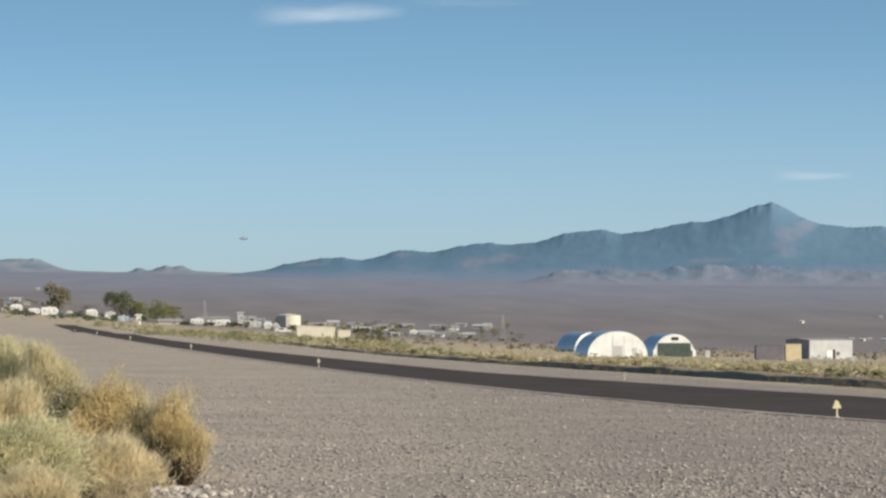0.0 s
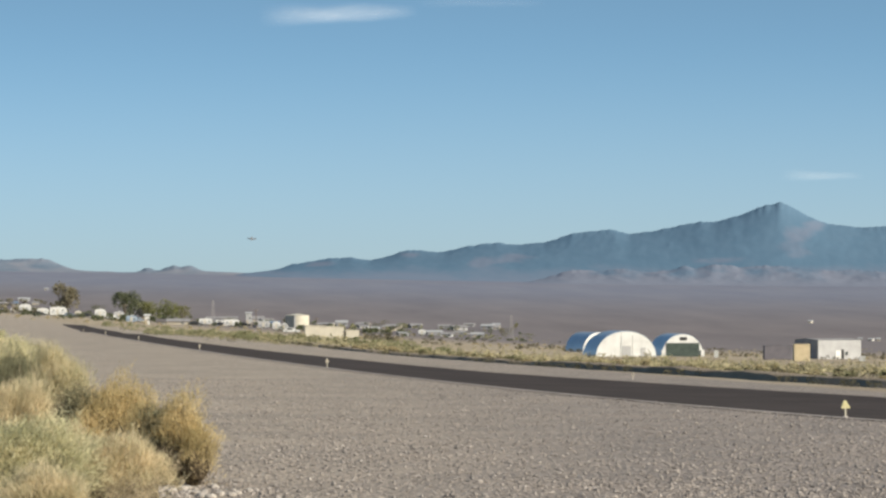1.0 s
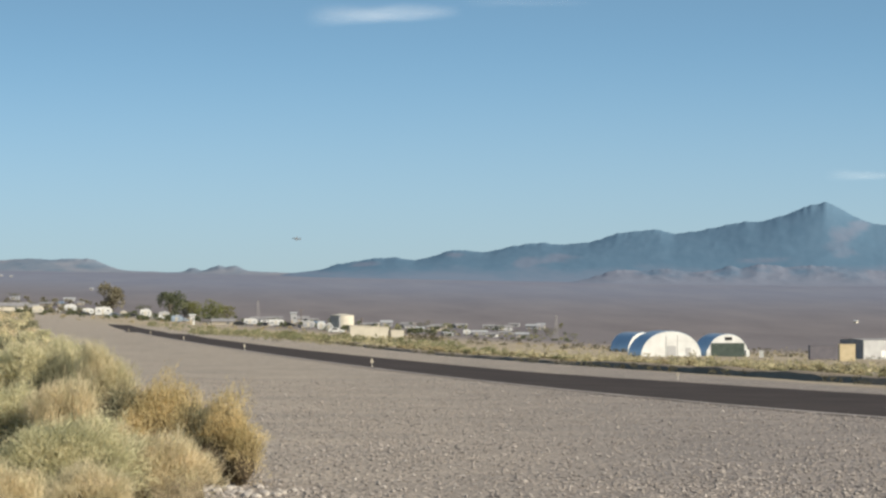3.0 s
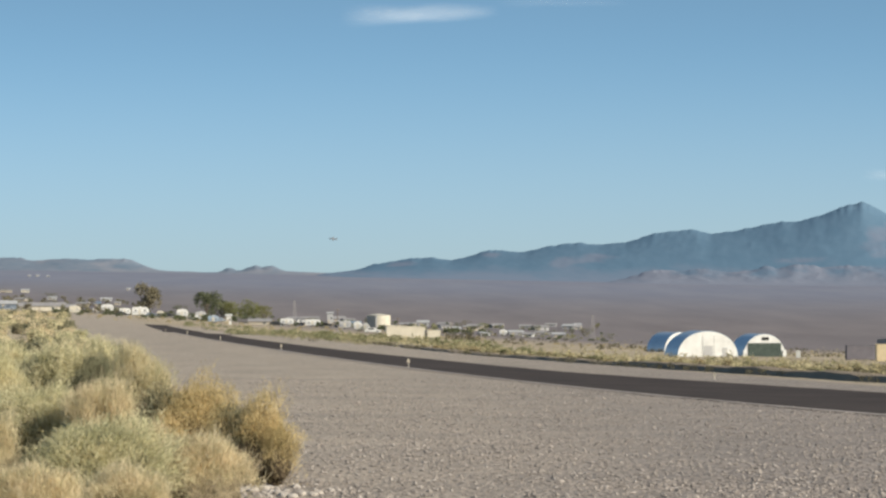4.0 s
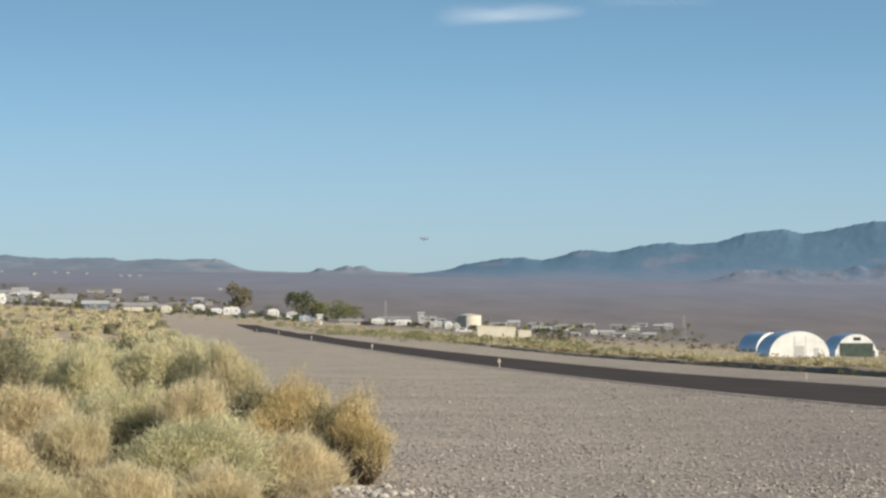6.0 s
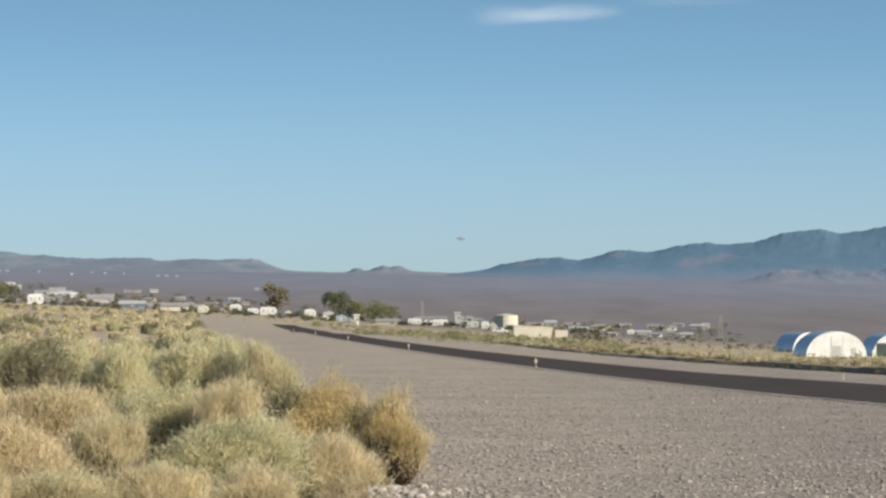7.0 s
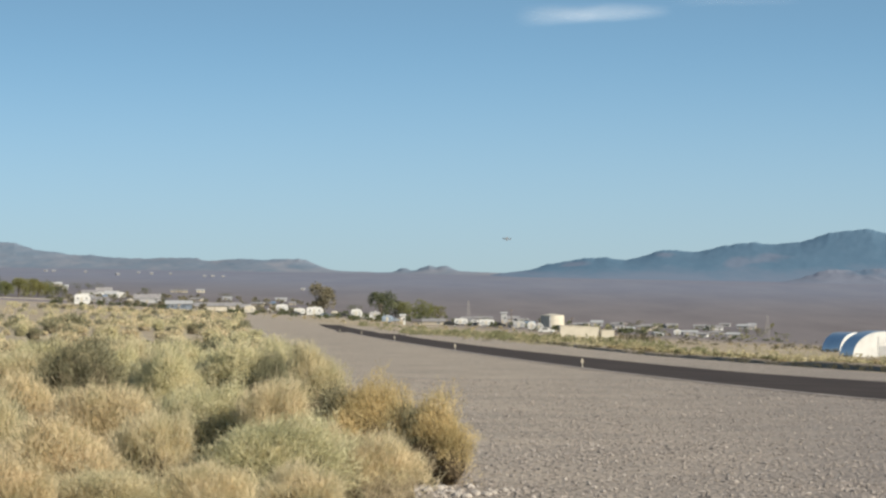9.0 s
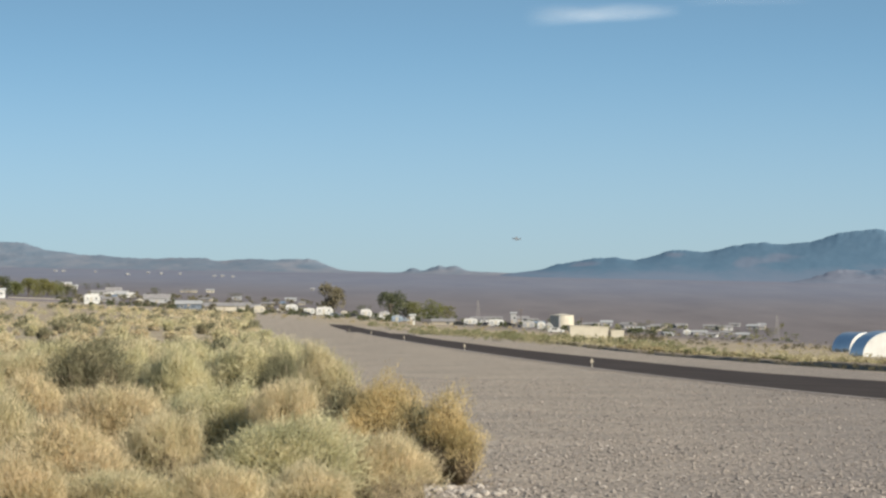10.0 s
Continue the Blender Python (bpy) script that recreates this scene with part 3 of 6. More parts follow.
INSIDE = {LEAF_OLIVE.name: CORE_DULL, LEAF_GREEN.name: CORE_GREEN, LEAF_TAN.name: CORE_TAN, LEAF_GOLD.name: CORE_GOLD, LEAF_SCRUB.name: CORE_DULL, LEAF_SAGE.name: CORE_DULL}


def shrub(seed, w, h, leaf, twigs, length, width, label, bumps=14, lift=0.35, stems=90, name="desert_shrub", full=0.72, depth=0.34, fine=3, bare=None, crease=0.43):
    rng = np.random.default_rng(seed)
    root = new(name)
    reach = billow(rng, bumps, crease)
    v, ctr = plumes(rng, w, h, reach, twigs, length, width, lift, depth, bare)
    part("foliage", quads_mesh("foliage", v, leaf), root)
    part("inner_growth", woody(rng, w, h, reach, ctr, stems, 0.003 + 0.002 * w, fine, INSIDE[leaf.name], full), root, "close dead twigs inside the shrub, coloured dark for shade")
    return tagged(root, label, "shrub", "shrubs beside the airstrip")


def sit(x, y, turn=0.0, size=1.0, sink=0.0, sz=None):
    m = Matrix.Translation((x, y, float(ground_z(x, y)) - sink)) @ Matrix.Rotation(turn, 4, "Z")
    return m @ Matrix.Diagonal((size, size, sz or size, 1))


def place(bearing, dist, turn=0.0):
    """A pose on the ground at a bearing (degrees) and distance, turned to face the airstrip."""
    a = radians(bearing)
    x, y = dist * math.sin(a), dist * math.cos(a)
    return Matrix.Translation((x, y, float(ground_z(x, y)))) @ Matrix.Rotation(-a + radians(turn), 4, "Z")


placed = set()


def put(kind, m):
    """A copy of a shrub or tree at a pose that may scale it."""
    c = copy_thing(kind, Matrix()) if kind.name in placed else kind
    placed.add(kind.name)
    c.matrix_basis = m
    return c


G_LABEL = "pale green and straw-coloured desert shrub on sandy ground"
T_LABEL = "dry straw-coloured desert shrub on sandy ground"
O_LABEL = "olive-brown desert shrub, partly darkened for shade, on sandy ground"
W0, H0 = 1.1, 0.95
near_green = [shrub(11 + i, W0, H0, LEAF_GREEN, 16500, 0.098, 0.0023, G_LABEL, 17, 0.3) for i in range(3)]
near_tan = [shrub(21 + i, W0, H0, LEAF_TAN, 15500, 0.105, 0.0022, T_LABEL, 16, 0.4) for i in range(3)]
near_wisp = [shrub(81 + i, W0, H0, LEAF_TAN, 15000, 0.15, 0.0019, "feathery straw-coloured desert shrub on sandy ground", 10, 0.75, 120, full=0.66, depth=0.36) for i in range(2)]
near_olive = shrub(27, W0, H0, LEAF_OLIVE, 16000, 0.085, 0.0024, O_LABEL, 15, 0.3)
mid_green = [shrub(31 + i, 1.2, 0.95, LEAF_GREEN, 1250, 0.13, 0.0095, G_LABEL, 12, 0.35, 14, fine=2) for i in range(3)]
mid_tan = [shrub(41 + i, 1.15, 0.85, LEAF_TAN, 1250, 0.13, 0.0095, T_LABEL, 11, 0.5, 14, fine=2) for i in range(3)]
mid_olive = [shrub(61 + i, 1.2, 0.9, LEAF_OLIVE, 1250, 0.13, 0.0095, O_LABEL, 11, 0.4, 14, fine=2) for i in range(3)]
scrub_tan = [shrub(45 + i, 1.2, 0.8, LEAF_SCRUB, 560, 0.15, 0.017, "low dull straw-coloured scrub across the airstrip", 7, 0.5, 8, name="scrub_bush", fine=1) for i in range(2)]
scrub_sage = [shrub(48 + i, 1.2, 0.8, LEAF_SAGE, 560, 0.15, 0.017, "low grey-green scrub across the airstrip", 7, 0.4, 8, name="scrub_bush", fine=1) for i in range(2)]

# the golden shrubs that stand at the edge of the gravel
def golden_shrub(seed, masses, label):
    """A shrub of several masses grown together; masses: offset (x, y), width, height, leaf, twigs, bare side."""
    root = new("golden_shrub")
    rng = np.random.default_rng(seed)
    leaves = {}
    for dx, dy, w, h, leaf, twigs, bare in masses:
        reach = billow(rng, 12, 0.46)
        v, ctr = plumes(rng, w, h, reach, twigs, 0.065, 0.0023, 0.3, 0.42, bare)
        leaves.setdefault(leaf.name, (leaf, []))[1].append(v + np.array([dx, dy, 0]))
        core = part("inner_growth", woody(rng, w, h, reach, ctr, 130, 0.005, 3, CORE_GOLD, 0.62), root, "bare twigs inside the shrub, coloured dark for shade")
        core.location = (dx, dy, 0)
    for leaf, vs in leaves.values():
        # olive leaves carry the shade of the shrub in their colour
        dull = leaf is LEAF_OLIVE
        part("dull_foliage" if dull else "foliage", quads_mesh("foliage", np.concatenate(vs), leaf), root, "olive leaves, dulled in colour for the shaded side" if dull else "")
    return tagged(root, label, "shrub", "shrubs beside the airstrip")


# olive masses and bare sides darken the parts turned from the sun
golden = golden_shrub(5, (
    (0.12, 0.0, 1.02, 1.20, LEAF_GOLD, 12500, None),
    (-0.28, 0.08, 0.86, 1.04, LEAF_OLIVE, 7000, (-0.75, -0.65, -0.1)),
    (-0.16, -0.22, 0.66, 0.72, LEAF_GOLD, 5500, (-0.8, -0.6, 0.0)),
    (0.42, 0.06, 0.72, 0.98, LEAF_GOLD, 7000, None),
), "rounded golden-brown shrub standing at the edge of the gravel")
golden.matrix_basis = sit(-2.31, 36.6)
golden_b = golden_shrub(6, (
    (0.08, 0.05, 0.78, 1.02, LEAF_GOLD, 8500, (-0.50, -0.62, -0.60)),
    (0.27, -0.06, 0.52, 0.76, LEAF_GOLD, 6000, (-0.9, -0.3, -0.3)),
    (-0.20, 0.14, 0.58, 0.94, LEAF_GOLD, 5000, (-0.2, -0.6, -0.78)),
    (-0.06, 0.02, 0.42, 0.90, LEAF_OLIVE, 2200, (-0.2, -0.8, -0.6)),
), "smaller golden shrub leaning over pale stones")
golden_b.matrix_basis = sit(-1.49, 33.4)

rng_p = np.random.default_rng(77)

# the larger shrubs by the gravel: kind, place (x, y), width and height, turn
STANDING = [
    (near_wisp[0], -1.80, 30.2, 1.20, 0.76, 1.5),
    (near_green[0], -2.70, 29.4, 1.54, 0.92, 0.6),
    (near_tan[1], -3.68, 29.8, 0.87, 0.98, 4.1),
    (near_tan[2], -4.32, 28.3, 1.41, 0.89, 1.0),
    (near_tan[0], -5.18, 29.0, 1.22, 1.20, 0.4),
    (near_wisp[0], -2.85, 26.4, 1.04, 0.64, 2.5),
    (near_tan[0], -3.57, 26.2, 1.09, 0.57, 5.8),
    (near_wisp[1], -4.30, 25.8, 1.14, 0.66, 5.0),
    (near_wisp[1], -2.10, 27.1, 0.98, 0.52, 4.8),
    (near_green[1], -3.85, 36.8, 1.45, 1.03, 1.4),
    (near_tan[1], -3.12, 35.9, 0.92, 1.17, 3.4),
    (near_tan[0], -5.03, 36.2, 1.42, 1.07, 1.7),
    (near_tan[2], -6.00, 37.0, 1.31, 1.10, 1.1),
    (near_wisp[0], -2.45, 32.9, 0.82, 0.78, 0.7),
    (near_green[2], -5.63, 46.7, 1.21, 1.37, 1.3),
    (near_green[0], -5.29, 52.7, 2.02, 1.40, 5.8),
    (near_tan[2], -3.89, 49.8, 1.36, 1.33, 5.2),
    (near_green[1], -4.89, 55.8, 1.33, 1.39, 5.1),
    (near_olive, -7.60, 51.4, 1.70, 1.40, 5.0),
    (near_green[1], -7.27, 54.5, 1.08, 1.32, 1.2),
    (near_tan[1], -9.03, 54.3, 1.80, 1.25, 1.9),
    (near_tan[2], -8.45, 63.4, 1.82, 1.28, 3.9),
    (near_green[2], -7.24, 63.6, 1.67, 1.30, 4.6),
    (near_green[0], -9.38, 51.1, 1.58, 1.30, 5.4),
    (near_tan[0], -6.76, 71.7, 1.72, 1.22, 5.5),
    (near_green[1], -10.18, 65.2, 2.01, 1.32, 0.5),
    # the small olive shrubs from here on are added as pockets of shade
    (near_olive, -6.19, 48.1, 0.74, 1.11, 0.0),
    (near_green[2], -4.68, 40.2, 1.20, 0.86, 1.3),
    (near_olive, -5.31, 32.6, 0.58, 0.87, 2.6),
    (near_olive, -4.23, 47.8, 0.74, 1.24, 3.9),
]


def fill_shrubs():
    """The belt of shrubs along the gravel. The nearest are single things; the rest of the belt is returned."""
    hand = []
    for kind, x, y, w, h, turn in STANDING:
        hand.append((x, y, w))
        put(kind, sit(x, y, turn, w / W0, 0.03, h / H0))
    # the broader shrubs behind them, in uneven rows
    for row in (74.0, 81.0, 90.0, 101.0, 114.0):
        x = float(shrub_x(row)) - 0.9
        while x > -0.178 * row:
            py = row + rng_p.uniform(-3, 3)
            w, h = rng_p.uniform(1.3, 2.1), rng_p.uniform(0.8, 1.22)
            k = (mid_tan, mid_green, mid_olive)[int(rng_p.choice(3, p=(0.55, 0.22, 0.23)))][int(rng_p.integers(0, 3))]
            put(k, sit(x, py, rng_p.uniform(0, 6.28), w / 1.2, 0.03, h / 0.95))
            hand.append((x, py, w))
            x -= rng_p.uniform(1.1, 2.4)
    spots = []
    y = 60.0
    while y < 230:
        x = float(shrub_x(y)) - 0.62 - rng_p.uniform(0, 0.3)
        while x > -0.185 * y - 1.2:
            spots.append((x + rng_p.uniform(-0.2, 0.2), y * rng_p.uniform(0.93, 1.07), rng_p.uniform(0.72, 1.12)))
            if rng_p.random() < 0.6:
                spots.append((x + rng_p.uniform(-0.7, 0.7), y * rng_p.uniform(0.9, 1.1), rng_p.uniform(0.4, 0.65)))
            x -= rng_p.uniform(1.5, 2.9)
        y *= 1.145 if y < 60 else 1.10
    spots.sort(key=lambda p: p[1])
    rest = []
    n = 0
    for x, y, size in spots:
        if (y < 39.5 and x > -2.95 * y / 34) or x > float(shrub_x(y)) - 0.3:
            continue
        if any(abs(x - hx) < 0.45 * hs + 0.1 and -5 < y - hy < 2.5 for hx, hy, hs in hand):
            continue
        g = noise.noise(Vector((x * 0.45, y * 0.12, 4.2)))
        green = g + rng_p.normal(0, 0.22) > 0.05
        if n >= 120:
            rest.append((x, y, size * 1.25))
            continue
        kinds = (near_green if green else near_tan) if y < 40 else (mid_green if green else mid_tan)
        if y > 44 and noise.noise(Vector((x * 0.4, y * 0.15, 9.0))) + rng_p.normal(0, 0.2) > 0.14:
            kinds = mid_olive
        k = kinds[int(rng_p.integers(0, 3))]
        put(k, sit(x, y, rng_p.uniform(0, 6.28), size, 0.03, size * rng_p.uniform(0.8, 1.08)))
        hand.append((x, y, size))
        n += 1
    # low growth in the gaps between them
    low = 0
    y = 27.0
    while y < 80 and low < 90:
        x = float(shrub_x(y)) - 0.7
        while x > -0.18 * y - 0.6:
            px, py = x + rng_p.uniform(-0.15, 0.15), y * rng_p.uniform(0.99, 1.01)
            x -= 0.42
            if (py < 39.5 and px > -2.75 * py / 34) or any(abs(px - hx) < 0.42 * hs and abs(py - hy) < 1.4 + 0.02 * py for hx, hy, hs in hand):
                continue
            k = (mid_tan, mid_olive if py > 38 else mid_tan, mid_green)[int(rng_p.choice(3, p=(0.35, 0.3, 0.35)))][int(rng_p.integers(0, 3))]
            size = rng_p.uniform(0.5, 0.75)
            put(k, sit(px, py, rng_p.uniform(0, 6.28), size, 0.03, size * rng_p.uniform(0.8, 1.0)))
            hand.append((px, py, size))
            low += 1
        y *= 1.05
    return rest


belt_rest = fill_shrubs()


def scrub_stuff(name, label, leaf, spots, seed, blade, wide, tufts, per):
    """Shrubs too many and too far to count, in one mesh."""
    rng = np.random.default_rng(seed)
    protos = []
    for i in range(4):
        lb = lobes_of(rng, 1.3, 0.85, 4)
        protos.append(blades(rng, lb, tufts, per, blade, wide, 0.07, 0.4)[0])
    allv = []
    for x, y, s in spots:
        v = protos[int(rng.integers(0, 4))] * np.array([s, s, s * rng.uniform(0.7, 1.1)])
        a = rng.uniform(0, 6.28)
        rot = np.array([[math.cos(a), -math.sin(a), 0], [math.sin(a), math.cos(a), 0], [0, 0, 1]])
        allv.append(v @ rot.T + np.array([x, y, float(ground_z(x, y))]))
    tagged(new(name, quads_mesh(name, np.concatenate(allv), leaf)), label, "shrubs", kind="stuff")


def far_spots(seed, b0, b1, r0, r1, n, smin, smax, clump, cut):
    rng = np.random.default_rng(seed)
    out = []
    while len(out) < n:
        b = radians(rng.uniform(b0, b1))
        r = math.exp(rng.uniform(math.log(r0), math.log(r1)))
        x, y = r * math.sin(b), r * math.cos(b)
        s = x - float(strip_x(y))
        if s < 11.5 - 4.5 * min(max((r - 130) / 100, 0), 1) and r < 800:
            continue
        if noise.noise(Vector((x * clump, y * clump, seed * 1.7))) < cut:
            continue
        if clear_of(x, y):
            out.append((x, y, rng.uniform(smin, smax) * (1 + (min(r, 600) / 900 if b < 0.03 else 0.0))))
    return out


def clear_of(x, y):
    """Keeps the fronts of the arched hangars and sheds open."""
    b = math.degrees(math.atan2(x, y))
    r = math.hypot(x, y)
    return not (4.3 < b < 9.6 and 545 < r < 640)


def across_shrubs():
    """The nearest scrub across the airstrip, on and behind the low bank."""
    rng = np.random.default_rng(9)
    n = 0
    for y in np.arange(62, 200, 1.1):
        for s0 in (0.9, 1.8, 3.0, 5.0, 8.0, 13.0):
            if n >= 190 or rng.random() > 0.34:
                continue
            yy = y + rng.uniform(-1, 1)
            x = float(strip_x(yy)) + float(bank_s(yy)) + s0 + rng.uniform(-0.7, 1.4)
            b = math.degrees(math.atan2(x, yy))
            if not -6.0 < b < 10.4:
                continue
            k = (scrub_tan, scrub_sage)[int(rng.choice(2, p=(0.65, 0.35)))][int(rng.integers(0, 2))]
            size = rng.uniform(0.24, 0.56)
            put(k, sit(x, yy, rng.uniform(0, 6.28), size, 0.02, size * rng.uniform(0.6, 0.95)))
            n += 1


across_shrubs()
scrub_stuff("scrub_field", "scattered straw-coloured desert scrub across the plain", LEAF_SCRUB, far_spots(2, -8, 11, 105, 760, 1250, 0.25, 0.65, 0.07, 0.08), 51, 0.20, 0.048, 12, 4)
scrub_stuff("scrub_field", "scattered pale green desert scrub across the plain", LEAF_SAGE, far_spots(3, -8, 11, 105, 900, 800, 0.25, 0.6, 0.06, 0.1), 52, 0.20, 0.048, 12, 4)
scrub_stuff("scrub_field", "distant olive scrub around the desert village", LEAF_SCRUB, far_spots(4, -9, 11, 700, 1500, 380, 0.4, 0.8, 0.01, 0.02), 53, 0.3, 0.08, 17, 4)
scrub_stuff("village_greenery", "low dusty green bushes among the village houses", LEAF_TREE, far_spots(8, -9, 3.6, 1000, 1650, 150, 0.7, 1.4, 0.012, 0.0), 58, 0.4, 0.11, 22, 4)
scrub_stuff("shrub_patch", "olive and straw shrubs scattered between the airstrip and the village", LEAF_SAGE, far_spots(6, -5.5, 2.5, 230, 750, 420, 0.35, 0.7, 0.05, 0.0), 57, 0.2, 0.045, 30, 4)
scrub_stuff("scrub_field", "dark brown dry scrub behind the hangars", LEAF_DUSK, far_spots(10, 0.5, 11, 645, 1150, 420, 0.5, 1.1, 0.02, -0.05), 60, 0.28, 0.07, 14, 4)
scrub_stuff("scrub_field", "dark low scrub between straw-coloured bushes", LEAF_DUSK, far_spots(11, -6, 11, 90, 560, 560, 0.22, 0.5, 0.08, 0.0), 61, 0.18, 0.04, 12, 4)
scrub_stuff("village_greenery", "dusty brown-green bushes around the upper village houses", LEAF_BROWN, far_spots(12, -8.8, -4.2, 1250, 2100, 180, 0.8, 1.7, 0.006, -0.1), 62, 0.4, 0.11, 18, 4)
scrub_stuff("village_greenery", "dusty olive bushes standing before far sheds", LEAF_SAGE, far_spots(14, 0.4, 3.7, 1180, 1560, 70, 0.6, 1.3, 0.012, -0.1), 63, 0.4, 0.12, 16, 4)
# scrub on the bank, its dark colour deepening the shade line there
bank = []
for y in np.arange(45, 330, 0.42):
    if noise.noise(Vector((y * 0.16, 0.5, 0))) > -0.12:
        bank.append((float(strip_x(y)) + float(bank_s(y)) + 0.15 + rng_p.normal(0, 0.2), float(y) + rng_p.uniform(-0.2, 0.2), rng_p.uniform(0.12, 0.32)))
# two rows of dark scrub added to stand for a berm's shadow
for b0, b1, r0, r1 in ((-7.35, -6.55, 690, 640), (-9.0, -8.45, 700, 700)):
    for t in np.linspace(0, 1, 30):
        a, r = radians(b0 + (b1 - b0) * t), r0 + (r1 - r0) * t
        bank.append((r * math.sin(a), r * math.cos(a) + rng_p.uniform(-3, 3), rng_p.uniform(0.6, 1.0)))
scrub_stuff("bank_scrub", "low dry scrub, coloured dark for bank shade, lining the bank across the airstrip", LEAF_DUSK, bank, 56, 0.18, 0.04, 20, 4)
far_belt = [(float(shrub_x(y)) - d, y, s) for y, d, s in zip(rng_p.uniform(215, 820, 480), np.abs(rng_p.normal(0, 34, 480)) + 1, rng_p.uniform(0.9, 1.6, 480))]
scrub_stuff("shrub_belt", "dense straw-coloured shrubs running off along the gravel", LEAF_TAN, belt_rest[::3] + far_belt[::3], 54, 0.17, 0.04, 52, 4)
scrub_stuff("shrub_belt", "dense pale green shrubs running off along the gravel", LEAF_GREEN, belt_rest[1::3] + far_belt[1::3], 55, 0.17, 0.04, 52, 4)
scrub_stuff("shrub_belt", "dense dull olive shrubs running off along the gravel", LEAF_OLIVE, belt_rest[2::3] + far_belt[2::3], 59, 0.17, 0.04, 52, 4)


# ---------------------------------------------------------------- stones
def stones():
    rng = np.random.default_rng(12)
    oct_v = np.array([(1, 0, 0), (-1, 0, 0), (0, 1, 0), (0, -1, 0), (0, 0, 1), (0, 0, -1)], dtype=float)
    oct_f = np.array([(0, 2, 4), (2, 1, 4), (1, 3, 4), (3, 0, 4), (2, 0, 5), (1, 2, 5), (3, 1, 5), (0, 3, 5)])
    n = 25000
    y = 28 + 60 * rng.random(n * 2) ** 2.6
    x = y * np.tan(np.radians(rng.uniform(-8.8, 10.3, n * 2)))
    bed = 0.5 + 0.5 * np.sin(x * 0.9 + 2 * np.sin(y * 0.21)) * np.sin(y * 0.33 + 1.3 * np.sin(x * 0.5))
    ok = (x > shrub_x(y) - 1.2) & (x < strip_x(y) - 0.2) & (rng.random(n * 2) < 0.30 + 0.70 * bed)
    x, y = x[ok][:n], y[ok][:n]
    n = len(x)
    size = 0.010 + 0.022 * rng.random(n) ** 2.0
    size[rng.random(n) < 0.006] *= 1.5
    v = oct_v[None] * rng.uniform(0.6, 1.25, (n, 6, 1)) * size[:, None, None] * np.stack([rng.uniform(0.8, 1.4, n), rng.uniform(0.8, 1.4, n), rng.uniform(0.5, 0.9, n)], 1)[:, None]
    a = rng.uniform(0, 6.28, n)
    ca, sa = np.cos(a)[:, None], np.sin(a)[:, None]
    vx, vy = v[..., 0] * ca - v[..., 1] * sa, v[..., 0] * sa + v[..., 1] * ca
    z = ground_z(x, y)
    v = np.stack([vx + x[:, None], vy + y[:, None], v[..., 2] + z[:, None] + size[:, None] * 0.25], -1).reshape(-1, 3)
    f = (oct_f[None] + 6 * np.arange(n)[:, None, None]).reshape(-1, 3)
    m, nd, l, bsdf = blank("gravel_stones")
    geo = nd.new("ShaderNodeNewGeometry")
    r = ramp(nd, ((0.0, (0.16, 0.138, 0.122)), (0.4, (0.222, 0.193, 0.170)), (0.85, (0.272, 0.237, 0.209)), (1.0, (0.335, 0.297, 0.266))))
    l.new(geo.outputs["Random Per Island"], r.inputs["Fac"])
    l.new(r.outputs["Color"], bsdf.inputs["Base Color"])
    bsdf.inputs["Roughness"].default_value = 0.95
    tagged(new("gravel", mesh_of("gravel", v.tolist(), f.tolist(), m)), "loose grey, tan and pale stones on the gravel flat", "gravel", kind="stuff")


stones()


def rock(seed):
    rng = np.random.default_rng(seed)
    bm = bmesh.new()
    bmesh.ops.create_icosphere(bm, subdivisions=2, radius=1.0)
    for v in bm.verts:
        v.co *= 1 + 0.35 * noise.noise(v.co * 1.4 + Vector((seed, 0, 0)))
        v.co.z *= 0.6
    return bm_mesh("rock", bm, ROCK)


def pale_rocks():
    rng = np.random.default_rng(8)
    kinds = [rock(s) for s in (1, 2, 3, 4)]
    for i in range(44):
        x, y = -1.22 + rng.normal(0, 0.28), 32.0 + rng.normal(0, 0.6)
        s = 0.018 + 0.045 * rng.random() ** 2
        ob = new("rock", kinds[i % 4])
        ob.matrix_basis = sit(x, y, rng.uniform(0, 6.28), s, -s * 0.2)
        tagged(ob, "pale angular rock lying under the golden shrub", "rock", "pale rocks under the golden shrub")


pale_rocks()


# ---------------------------------------------------------------- airstrip markers
def marker(head, colour, label):
    root = new("edge_marker")
    part("stake", box("stake", (0.028, 0.028, 0.22), (0, 0, -0.02), STAKE, 0.004), root, "thin pale stake")
    bm = bmesh.new()
    pts = [(-0.07, 0.16), (0.08, 0.165), (0.075, 0.19), (0.012, 0.30), (-0.03, 0.305), (-0.075, 0.185)]
    f = [bm.verts.new((x, -0.02, z)) for x, z in pts]
    g = [bm.verts.new((x, 0.02, z)) for x, z in pts]
    bm.faces.new(f)
    bm.faces.new(g[::-1])
    for i in range(len(pts)):
        j = (i + 1) % len(pts)
        bm.faces.new((f[j], f[i], g[i], g[j]))
    part("reflector", bm_mesh("reflector", bm, colour), root, head)
    bm = bmesh.new()
    bmesh.ops.create_icosphere(bm, subdivisions=2, radius=0.06)
    for v in bm.verts:
        v.co.z = max(v.co.z * 0.6, -0.01)
    part("footing", bm_mesh("footing", bm, ROCK), root, "small pale concrete footing")
    return tagged(root, label, "marker", "markers along the airstrip")


MARK = marker("yellow three-cornered reflector head", YELLOW, "low yellow edge marker on a thin stake beside the asphalt")
PALE_MARK = marker("faded cream reflector head", BEIGE, "low faded cream edge marker on a stake beside the asphalt")


